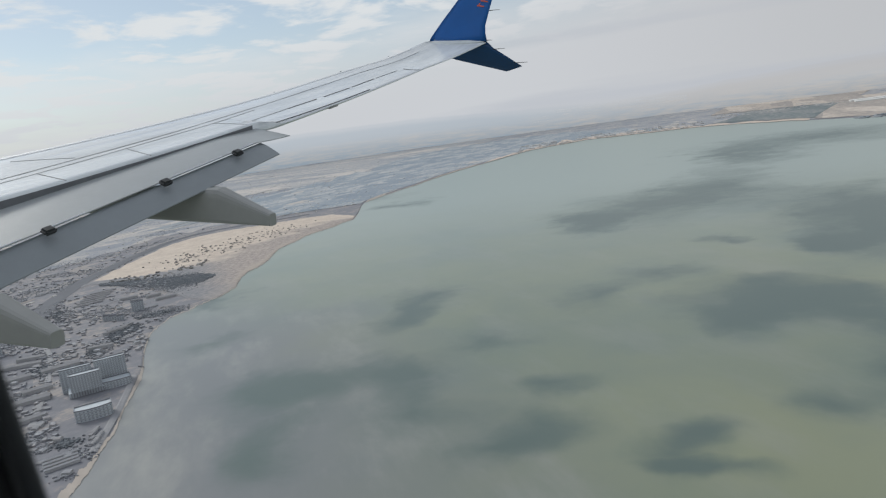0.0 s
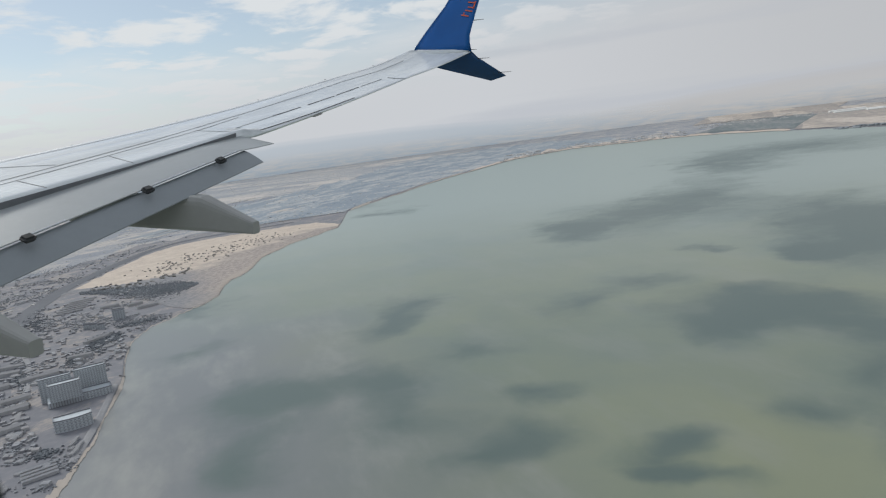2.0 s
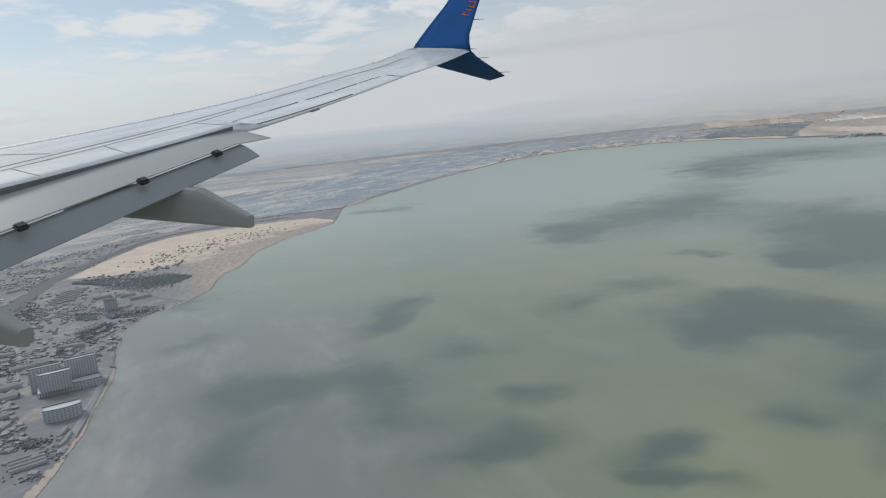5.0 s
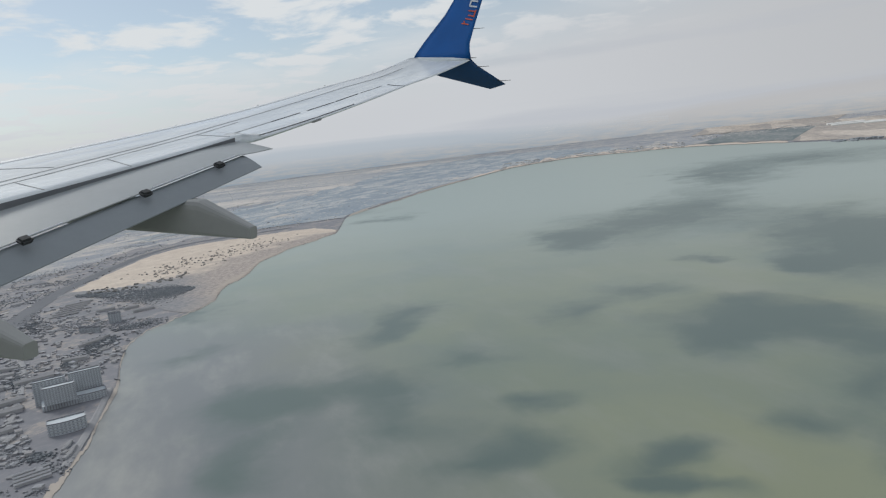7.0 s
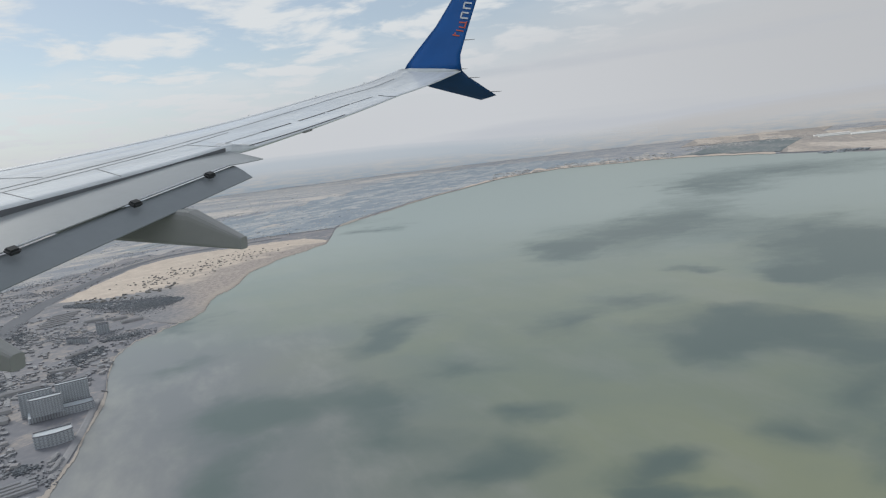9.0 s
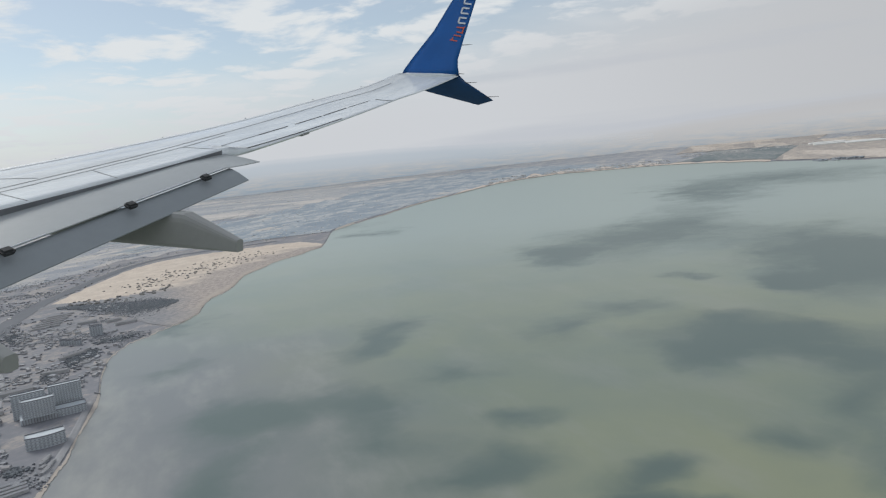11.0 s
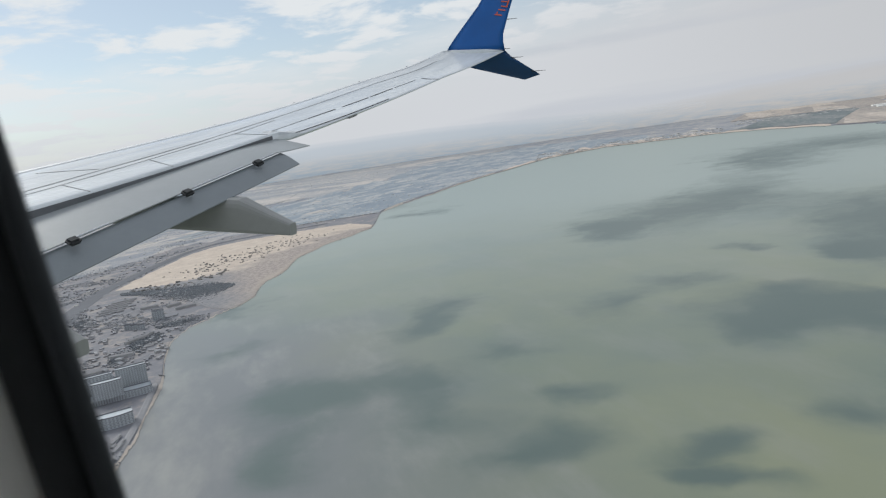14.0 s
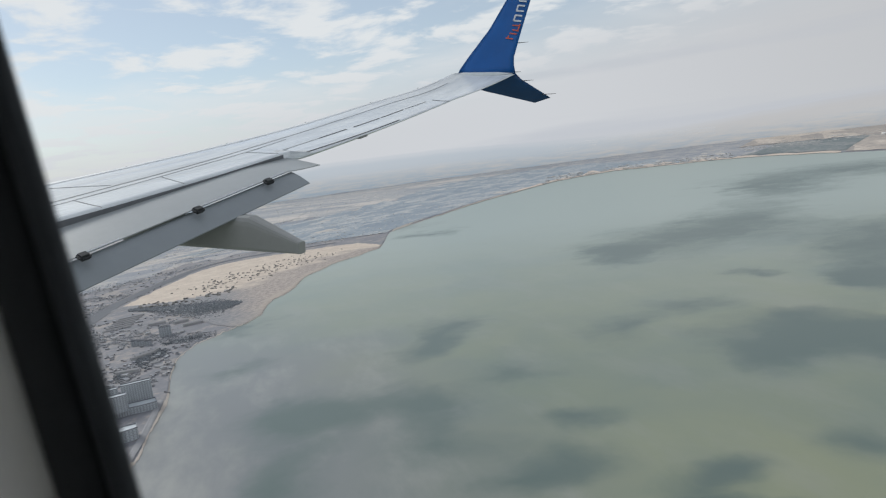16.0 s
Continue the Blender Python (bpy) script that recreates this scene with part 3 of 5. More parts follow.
tagged(sea, "calm shallow grey-green sea with painted cloud shadows", "sea", kind="structure")


def land_height(az, r, rc):
    rise = min(1.0, (r - rc) / 40.0)
    return 2.2 * rise + 1.6 * noise.noise(Vector((*flat_xy(az, r), 0)) * 0.004) * min(1, (r - rc) / 200)


def rim(az):
    """Where the hazy backdrop takes over from the plain."""
    return float(np.interp(az, [-60, 50, 58, 75, 90, 106, 125], [6500, 7000, 9800, 11000, 11500, 10500, 9500]))


def sheet(name, az0, az1, step, near, far, n, mat, lift=0.0, label="", category="", grow=1.0, shear=0.0):
    """A piece of ground between two lines of range, laid on the land."""
    cols = int((az1 - az0) / step) + 1
    vs, uv = [], []
    for i in range(cols):
        a = az0 + (az1 - az0) * i / (cols - 1)
        r0, r1, rc = near(a), far(a), coast(a)
        for j in range(n):
            r = r0 * (max(r1, r0 * 1.0001) / r0) ** ((j / (n - 1)) ** grow)
            b = a + shear * j / (n - 1)
            vs.append(spot(b, r, land_height(b, r, rc) + lift))
            uv.append(flat_xy(b, r))
    ob = mesh_object(name, vs, grid_faces(cols, n), mat, uv=uv, smooth=True)
    return tagged(ob, label, category, kind="structure")


land = sheet("ground", -60, 125, 0.2, lambda a: coast(a) - 6, lambda a: rim(a) * 1.05, 90, TOWN, -0.15, "dry grey-brown coastal plain", "ground", 1.3)
plain = sheet("plain", 30, 122, 0.2, lambda a: max(coast(a) + 60, float(np.interp(a, [30, 36, 41.3, 45, 47.3, 51.2, 55, 62, 66], [2300, 2300, 2350, 2500, 2620, 2880, 2960, 2990, 3060])) + 110 * noise.noise(Vector((a * 0.8, 9, 1)))), lambda a: rim(a) * 1.04, 60, PLAIN, 0.35,
              "patchwork of plots and fields behind the shore", "plain")
beach = sheet("beach", 38, 72, 0.1, lambda a: coast(a) + 2, lambda a: coast(a) + float(np.interp(a, [38, 42, 44, 46.5, 47.7, 49, 52], [20, 24, 14, 12, 30, 8, 8])) + 8 * noise.noise(Vector((a * 2, 0, 0))), 4, SAND, 0.3,
              "narrow strip of pale sand along the shore", "beach")
SAND_AZ = [45.0, 46.0, 47.2, 49.2, 51.2, 53.2, 55.3, 57.4, 59.5, 61.7, 63.8, 65.2, 65.7]
SAND_FAR = [1930, 1993, 2102, 2290, 2509, 2640, 2686, 2697, 2695, 2690, 2670, 2560, 2470]
SAND_NEAR = [1925, 1915, 1890, 1845, 1855, 1900, 2010, 2090, 2180, 2270, 2350, 2390, 2400]


def headland_material():
    """Pale sand that gives way to brown scrub and then dark marsh towards the shore."""
    m = bpy.data.materials.new("sand_and_scrub")
    m.use_nodes = True
    nt = m.node_tree
    bsdf = nt.nodes["Principled BSDF"]
    bsdf.inputs["Roughness"].default_value = 0.95
    co = nt.nodes.new("ShaderNodeTexCoord")
    span = nt.nodes.new("ShaderNodeUVMap")
    span.uv_map = "Span"
    sep = nt.nodes.new("ShaderNodeSeparateXYZ")
    nt.links.new(span.outputs[0], sep.inputs[0])

    def cloud(scale, detail=6.0):
        n = node(nt, "ShaderNodeTexNoise", Scale=scale, Detail=detail, Roughness=0.65)
        nt.links.new(co.outputs["UV"], n.inputs["Vector"])
        return n.outputs["Fac"]

    def calc(op, a, b):
        n = nt.nodes.new("ShaderNodeMath")
        n.operation = op
        for k, v in enumerate((a, b)):
            if isinstance(v, (int, float)):
                n.inputs[k].default_value = v
            else:
                nt.links.new(v, n.inputs[k])
        return n.outputs[0]

    def ease(v, lo, hi):
        n = nt.nodes.new("ShaderNodeMapRange")
        n.interpolation_type = "SMOOTHSTEP"
        n.inputs["From Min"].default_value, n.inputs["From Max"].default_value = lo, hi
        nt.links.new(v, n.inputs["Value"])
        return n.outputs[0]

    def blend(f, a, b):
        n = nt.nodes.new("ShaderNodeMix")
        n.data_type = "RGBA"
        nt.links.new(f, n.inputs["Factor"])
        for k, v in ((6, a), (7, b)):
            if isinstance(v, tuple):
                n.inputs[k].default_value = (*v, 1)
            else:
                nt.links.new(v, n.inputs[k])
        return n.outputs[2]

    big, mid, small = cloud(0.006), cloud(0.02), cloud(0.09)
    sandy = blend(ease(mid, 0.35, 0.7), (0.52, 0.44, 0.372), (0.61, 0.53, 0.45))
    sandy = blend(ease(small, 0.5, 0.75), sandy, (0.37, 0.325, 0.29))
    bushy = blend(ease(small, 0.35, 0.65), (0.25, 0.225, 0.218), (0.43, 0.372, 0.332))
    near = calc("ADD", sep.outputs["Y"], calc("MULTIPLY", calc("SUBTRACT", big, 0.5), 0.9))
    near = calc("ADD", near, calc("MULTIPLY", calc("SUBTRACT", mid, 0.5), 0.35))
    ground_mix = blend(ease(near, 0.30, 0.58), bushy, sandy)
    rim_sand = calc("SUBTRACT", 1.0, ease(calc("ADD", sep.outputs["Y"], calc("MULTIPLY", calc("SUBTRACT", mid, 0.5), 0.06)), 0.03, 0.10))
    ground_mix = blend(calc("MULTIPLY", rim_sand, 0.7), ground_mix, (0.42, 0.365, 0.32))
    side = calc("ADD", sep.outputs["X"], calc("MULTIPLY", calc("SUBTRACT", big, 0.5), 0.3))
    side = calc("ADD", side, calc("MULTIPLY", sep.outputs["Y"], 0.12))
    town = blend(ease(small, 0.35, 0.65), (0.18, 0.19, 0.212), (0.265, 0.26, 0.27))
    ground_mix = blend(ease(side, 0.14, 0.42), town, ground_mix)
    nt.links.new(ground_mix, bsdf.inputs["Base Color"])
    return m


HEADLAND = headland_material()


def sand_near(a):
    """The near edge of the sand: inland of the woods at first, down to the shore on the headland."""
    inner = float(np.interp(a, SAND_AZ, SAND_NEAR)) + 25 * noise.noise(Vector((a * 1.5, 3, 0)))
    k = min(1.0, max(0.0, (a - 47.6) / 6.2))
    k = k * k * (3 - 2 * k)
    return inner * (1 - k) + (coast(a) + 8) * k


def sand_far(a):
    return float(np.interp(a, SAND_AZ, SAND_FAR)) + 20 * noise.noise(Vector((a * 2, 7, 0)))


sand = sheet("sand_spit", 45.0, 65.7, 0.1, sand_near, sand_far, 24, HEADLAND, 0.5, "broad pale sand flat and brown scrub on the headland", "sand")
span = sand.data.uv_layers.new(name="Span")
rows_in = 24
for loop in sand.data.loops:
    col, row = divmod(loop.vertex_index, rows_in)
    a = 45.0 + 0.1 * col
    r0, r1, rc = sand_near(a), sand_far(a), coast(a)
    r = r0 * (max(r1, r0 * 1.0001) / r0) ** (row / (rows_in - 1))
    span.data[loop.index].uv = (max(0.0, (a - 50.0) / 15.7) if r < float(np.interp(a, SAND_AZ, SAND_NEAR)) + 60 else 0.2 + max(0.0, (a - 45.0) / 15.7), min(1.0, max(0.0, (r - rc) / max(120.0, r1 - rc))))

orchards = sheet("coastal_orchards", 57, 90, 0.2, lambda a: coast(a) + float(np.interp(a, [66.4, 68, 76, 89], [60, 90, 110, 160])) if a > 66.2 else 2960,
                 lambda a: min(rim(a) * 1.03, float(np.interp(a, [57, 62, 64, 66.6, 69, 71, 75, 80, 85, 90], [4300, 4900, 5300, 5800, 7000, 8300, 9300, 9500, 8600, 6700])) * (1 + 0.10 * noise.noise(Vector((a * 0.9, 3, 2))))), 30, ORCHARDS, 1.2,
                 "dark bluish belt of groves and houses along the bay", "groves")

bare_fields = sheet("bare_fields", 56, 77, 0.2, lambda a: float(np.interp(a, [56, 62, 64, 66.6, 69, 71, 75, 77], [4900, 4850, 5200, 5700, 6900, 8200, 9200, 9900])) * (1 + 0.06 * noise.noise(Vector((a * 1.3, 8, 2)))),
                    lambda a: rim(a) * 1.03, 16, BARE_FIELDS, 0.9, "pale strips of bare and stubble fields on the plain", "fields")

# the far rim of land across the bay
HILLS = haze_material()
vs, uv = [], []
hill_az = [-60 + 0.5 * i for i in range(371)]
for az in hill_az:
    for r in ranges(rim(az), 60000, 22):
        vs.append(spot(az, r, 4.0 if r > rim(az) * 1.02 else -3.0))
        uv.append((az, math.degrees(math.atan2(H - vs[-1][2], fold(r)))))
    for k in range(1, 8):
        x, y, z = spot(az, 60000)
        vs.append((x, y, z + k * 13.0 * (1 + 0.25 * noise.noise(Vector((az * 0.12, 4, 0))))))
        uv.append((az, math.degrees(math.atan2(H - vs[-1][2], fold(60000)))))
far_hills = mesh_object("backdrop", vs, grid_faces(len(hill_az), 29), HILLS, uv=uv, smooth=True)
tagged(far_hills, "glowing backdrop of blue-grey distant plain and hills, haze painted in", "distance", kind="structure")


def ridge(name, az0, az1, crest_az, crest_z, end_az, fade, depth, mat, label):
    """A long low ridge on the rim, thinning out towards the bearing end_az."""
    vs, uv = [], []
    cols = int((az1 - az0) / 0.25) + 1
    for i in range(cols):
        az = az0 + 0.25 * i
        crest = float(np.interp(az, crest_az, crest_z)) + 9 * noise.noise(Vector((az * 0.25, 6, 0))) + 5 * noise.noise(Vector((az * 0.9, 2, 0)))
        for j in range(9):
            k = j / 8
            vs.append((4868 * math.sin(radians(az)), 4868 * math.cos(radians(az)), crest - depth * (1 - k)))
            uv.append((min(1, max(0, (end_az - az) / fade)), k))
    return tagged(mesh_object(name, vs, grid_faces(cols, 9), mat, uv=uv, smooth=True), label, "distance", kind="structure")


ridge("backdrop_ridge", 40, 92, [40, 56, 64, 71, 79, 92], [300, 340, 358, 356, 322, 262], 91, 14, 125, ridge_material("glowing_haze_ridge", (0.375, 0.435, 0.50)), "long bluish glowing ridge on the horizon, haze painted in")
ridge("backdrop_upland", 80, 125, [80, 90, 98, 106, 125], [270, 300, 340, 362, 372], 80, -14, 120, ridge_material("glowing_haze_upland", (0.47, 0.455, 0.45)), "bare tan glowing upland on the horizon, haze painted in")
green_field = sheet("far_green_field", 92.9, 100.3, 0.2, lambda a: coast(a) * 1.03 + 60, lambda a: float(np.interp(a, [92.9, 94.6, 100.3], [6100, 8300, 7700])) + 250 * noise.noise(Vector((a * 2, 8, 0))), 5, CROP_GREEN, 2.5,
                    "dark green field behind the far shore", "field", shear=1.6)
tan_rise = sheet("far_tan_rise", 93.5, 102.5, 0.2, lambda a: float(np.interp(a, [93.5, 96, 102.5], [8500, 8350, 7900])) + 220 * noise.noise(Vector((a * 1.5, 8, 0))), lambda a: rim(a) * 1.03, 10, TAN_PLAIN, 2.2,
                 "bare tan rise behind the green field", "plain", shear=1.2)
tan_plain = sheet("far_tan_plain", 100.3, 118, 0.3, lambda a: coast(a) * 1.01 + 30, lambda a: 9000 + 500 * noise.noise(Vector((a * 0.8, 2, 0))), 12, TAN_PLAIN, 2.0, "bare tan plain behind the far shore", "plain", shear=1.6)


# ---- the aeroplane ----
plane = new("airplane")
plane.matrix_world = pose(-1.4363, 7.4339, 258.6246, 6.6, -0.7, 0)
tagged(plane, "pale grey airliner with blue split winglet and extended flaps", "airplane")
EYE = Vector((1.453, -7.2285, 2.2032))


def te_line(x):
    """The straight line of the trailing edge."""
    return -0.246 * (x - 5.9) if x > 5.9 else 0.02 * (x - 5.9)


def te_y(x):
    """The trailing edge itself: the aileron and the tip run further aft."""
    extra = 0.26 * min(1, max(0, (x - 12.0) / 3.95)) + 0.39 * max(0, x - 15.95)
    return te_line(x) - extra


def le_y(x):
    return 4.062 - 0.545 * (x - 5.9) if x > 5.9 else 4.062 - 0.75 * (x - 5.9)


def chord_z(x, y):
    return 0.131 * x + 0.007 * max(0, x - 5.9) ** 2 + 0.042 * (y + 0.246 * (x - 5.9)) + 0.155 * (max(0, x - 15.9) / 1.45) ** 1.6


def wing_top(x, u, lift=0.0):
    """A point on the upper skin: u from 0 at the straight trailing line to 1 at the leading edge."""
    c = le_y(x) - te_line(x)
    y = te_line(x) + u * c
    hump = 0.020 * c * math.sin(math.pi * min(1, max(0, u)) ** 1.6)
    droop = 0.022 * c * max(0, (u - 0.86) / 0.14) ** 2
    crown = 0.075 * math.exp(-((x - 15.5) / 1.5) ** 2) * max(0, u)
    return Vector((x, y, chord_z(x, y) + hump + crown - droop + lift))


def aft_u(x):
    return (te_y(x) - te_line(x)) / (le_y(x) - te_line(x))


def wing_low(x, u):
    c = le_y(x) - te_line(x)
    p = wing_top(x, u)
    w = (u - aft_u(x)) / (1 - aft_u(x))
    p.z -= c * 0.095 * (max(0.0, w * (1 - w) * 4) ** 0.8) + 0.010
    return p


def wing_box():
    xs = [1.7 + (11.999 - 1.7) * i / 40 for i in range(41)] + [12.001 + (17.34 - 12.001) * i / 40 for i in range(41)]
    vs, n = [], 0
    for x in xs:
        u0 = 0.205 if x < 12.0 else aft_u(x)
        us = [u0 + (1 - u0) * (i / 18) for i in range(19)]
        ring = [wing_top(x, u) for u in us] + [wing_low(x, u) for u in reversed(us)]
        n = len(ring)
        vs += ring
    faces = grid_faces(len(xs), n, True) + [tuple(range(n)), tuple(range((len(xs) - 1) * n, len(xs) * n))[::-1]]
    return vs, faces


v, f = wing_box()
wing = mesh_object("wing", v, f, WHITE_PAINT, plane, "light grey painted wing with panel joints")
for p in wing.data.polygons:
    p.use_smooth = len(p.vertices) == 4


def strip(name, a, b, width, mat, parent, lift=0.005, thick=0.003, steps=81, label=""):
    """A thin raised strip on the upper skin from (x, u) to (x, u)."""
    vs = []
    for i in range(steps):
        s = i / (steps - 1)
        x, u = a[0] + (b[0] - a[0]) * s, a[1] + (b[1] - a[1]) * s
        if abs(b[0] - a[0]) > 0.6:
            p, w = wing_top(x, u, lift), Vector((0, width / 2, 0.042 * width / 2))
        else:
            p, w = wing_top(x, u, lift), Vector((width / 2, 0, 0.17 * width / 2))
        vs += [p - w, p + w, p + w - Vector((0, 0, thick * 3)), p - w - Vector((0, 0, thick * 3))]
    return mesh_object(name, vs, grid_faces(steps, 4, True), mat, parent, label)


for line, width in (((8.0, 0.43), (9.72, 0.478), (11.14, 0.505), (12.36, 0.553), (13.83, 0.592), (15.12, 0.585), (16.75, 0.50)), 0.009), (((8.0, 0.385), (9.4, 0.415), (10.6, 0.445), (11.85, 0.462), (12.6, 0.50)), 0.004):
    for a, b in zip(line, line[1:]):
        strip("slat_joint", a, b, width, JOINT_GREY, wing, steps=24)
strip("aileron_joint", (12.02, 0.273), (12.80, 0.273), 0.008, JOINT_GREY, wing, steps=16)
for x0, u0, x1, u1 in ((12.80, 0.273, 13.44, 0.262), (13.60, 0.252, 14.24, 0.230), (14.29, 0.228, 14.90, 0.209), (14.96, 0.206, 15.55, 0.165)):
    strip("aileron_joint", (x0, u0), (x1, u1), 0.024, GAP_DARK, wing, steps=16)
strip("tab_joint", (12.0, 0.065), (14.2, -0.048), 0.013, GAP_DARK, wing, lift=0.012)
strip("aileron_end_joint", (15.70, 0.135), (15.68, -0.20), 0.020, GAP_DARK, wing, steps=8)
strip("panel_joint", (8.98, 0.41), (8.86, 0.21), 0.014, JOINT_GREY, wing, steps=6)
strip("panel_joint", (10.25, 0.44), (10.06, 0.21), 0.014, JOINT_GREY, wing, steps=6)
strip("panel_joint", (9.68, 0.50), (9.35, 0.72), 0.004, JOINT_GREY, wing, steps=6)
strip("panel_joint", (11.73, 0.46), (11.82, 0.23), 0.005, JOINT_GREY, wing, steps=6)


def slat():
    """The polished leading edge strip, a little proud of the painted skin."""
    n, m, vs = 60, 10, []
    for i in range(n):
        x = 5.0 + (16.9 - 5.0) * i / (n - 1)
        lo = 0.80 + 0.05 * (x - 5) / 12
        us = [lo + (1 - lo) * j / (m - 1) for j in range(m)]
        vs += [wing_top(x, u, 0.005) for u in us] + [wing_low(x, u) + Vector((0, 0.004, -0.004)) for u in reversed(us)]
    return vs, grid_faces(n, 2 * m, True)


v, f = slat()
mesh_object("leading_edge_slat", v, f, BARE_METAL, wing, "polished metal leading edge slat", smooth=True)


def ruled(name, top_line, low_line, thick, mat, parent, label="", curve=0.0, n=30, m=8):
    """A thick panel between two edges of the same number of points, slightly cambered, with a rounded nose."""
    def along(line, s):
        k = min(int(s * (len(line) - 1)), len(line) - 2)
        return Vector(line[k]).lerp(Vector(line[k + 1]), s * (len(line) - 1) - k)

    vs = []
    for i in range(n):
        s = i / (n - 1)
        a, b = along(top_line, s), along(low_line, s)
        up = Vector((-0.16, 0.1, 1)).normalized()
        ring = []
        for j in range(m):
            k = j / (m - 1)
            ring.append(a.lerp(b, k) + up * curve * math.sin(math.pi * k ** 0.8))
        for j in reversed(range(m)):
            k = j / (m - 1)
            ring.append(a.lerp(b, k) + up * (curve * math.sin(math.pi * k ** 0.8) - thick * (1 - k) ** 0.8 * (1 - (1 - min(1, k * 6 + .3)) ** 2) - 0.012))
        vs += ring
    return mesh_object(name, vs, grid_faces(n, 2 * m, True) + [tuple(range(2 * m))[::-1], tuple(range((n - 1) * 2 * m, n * 2 * m))], mat, parent, label, smooth=False)


flap = ruled("fore_flap", ((6.3, 1.15, 0.68), (11.15, -0.117, 1.59), (11.35, -0.168, 1.627), (12.1, -0.36, 1.77)), ((6.3, -0.373, 0.52), (11.02, -1.54, 1.587), (11.24, -1.68, 1.615), (11.74, -1.72, 1.65)), 0.2, FLAP_PAINT, plane, "grey extended fore flap", 0.045, m=14)
aft = ruled("aft_flap", ((6.3, -0.34, 0.475), (11.15, -1.53, 1.575)), ((6.0, -0.67, 0.166), (11.03, -1.91, 1.42)), 0.1, AFT_SHADED, plane, "grey aft flap, drooped, its shade painted darker", 0.02)


# shade in the slot behind the spoilers, put in as a dark plate
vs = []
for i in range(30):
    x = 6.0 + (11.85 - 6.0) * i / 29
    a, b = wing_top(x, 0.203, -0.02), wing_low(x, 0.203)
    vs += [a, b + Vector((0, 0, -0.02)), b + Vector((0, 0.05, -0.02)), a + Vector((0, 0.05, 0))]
mesh_object("spoiler_slot_shade", vs, grid_faces(30, 4, True), SLOT_SHADE, wing, "dark plate standing in for shade in the spoiler slot")


def fairing(x, tail_y, tail_z, nose_y, nose_z, label):
    """A canoe-shaped flap track fairing: flat flanks, straight keel, blunt tail."""
    n, k = 30, 14
    vs = []
    for i in range(n):
        s = i / (n - 1)
        y = tail_y + (nose_y - tail_y) * s
        low = tail_z + 0.15 * s + (nose_z - tail_z - 0.15) * max(0, (s - 0.5) / 0.5) ** 2
        top = min(tail_z + 0.16 + 0.46 * (y - tail_y), tail_z + 0.50)
        if s > 0.9:
            top = low + (top - low) * max(0.15, (1 - s) / 0.1)
        w = 0.05 + 0.155 * math.sin(math.pi * min(1, s * 0.8 + 0.05)) ** 0.8
        h = top - low
        for wide, high in ((0.6, 0.0), (0.92, 0.04), (1.0, 0.12), (1.0, 0.74), (0.96, 0.86), (0.80, 0.96), (0.5, 1.0)):
            vs.append((x + w * wide, y, low + h * high))
        for wide, high in ((0.5, 1.0), (0.80, 0.96), (0.96, 0.86), (1.0, 0.74), (1.0, 0.12), (0.92, 0.04), (0.6, 0.0)):
            vs.append((x - w * wide, y, low + h * high))
    ob = mesh_object("flap_track_fairing", vs, grid_faces(n, k, True) + [tuple(range(k))[::-1], tuple(range((n - 1) * k, n * k))], FAIRING_PAINT, plane, label)
    return ob


fairing(9.75, -2.46, 0.585, 1.7, 0.95, "grey canoe-shaped flap track fairing")
fairing(6.7, -1.80, -0.07, 2.2, 0.35, "grey canoe-shaped flap track fairing")


def blade(name, stations, thick, mat, label, parent=plane):
    """A winglet blade from stations of leading and trailing edge points."""
    vs, m = [], 9
    for lead, trail in stations:
        a, b = Vector(lead), Vector(trail)
        out = Vector((1, 0, 0.1)).normalized()
        ring = []
        for side in (1, -1):
            for j in range(m):
                k = j / (m - 1) if side == 1 else 1 - j / (m - 1)
                t = thick * (b - a).length * (k ** 0.5) * (1 - k) * 2.2
                ring.append(a.lerp(b, k) + out * side * t * 0.5)
        vs += ring
    n = len(stations)
    return mesh_object(name, vs, grid_faces(n, 2 * m, True) + [tuple(range(2 * m))[::-1], tuple(range((n - 1) * 2 * m, n * 2 * m))], mat, parent, label, smooth=True)


upper = blade("upper_winglet", [((17.33, -2.28, 3.30), (17.35, -3.64, 3.33)), ((17.37, -2.36, 3.47), (17.38, -3.60, 3.5)), ((17.43, -2.57, 3.76), (17.42, -3.59, 3.67)),
                                ((17.55, -3.0, 4.31), (17.49, -3.70, 4.1)), ((17.67, -3.36, 4.92), (17.68, -3.93, 4.96)), ((17.8, -3.75, 5.5), (17.82, -4.12, 5.52))], 0.10, BLUE_PAINT,
              "tall blue upswept winglet")
lower = blade("lower_winglet", [((17.42, -2.1, 3.24), (17.36, -3.62, 3.34)), ((17.65, -2.85, 2.98), (17.50, -3.74, 3.2)), ((17.91, -3.96, 2.69), (17.83, -4.33, 2.79))], 0.08, DEEP_BLUE,
              "dark blue lower winglet blade")


# ---- cabin window ----
def ring_path(half_w, half_h, rad, n=14):
    pts = []
    for cx, cz, a0 in ((half_w - rad, half_h - rad, 0), (-(half_w - rad), half_h - rad, 90), (-(half_w - rad), -(half_h - rad), 180), (half_w - rad, -(half_h - rad), 270)):
        for i in range(n):
            a = radians(a0 + 90 * i / (n - 1))
            pts.append((cx + rad * math.cos(a), cz + rad * math.sin(a)))
    return pts


LEAN = radians(-13.5)
WIN_Y, WIN_Z = 0.042, 0.030


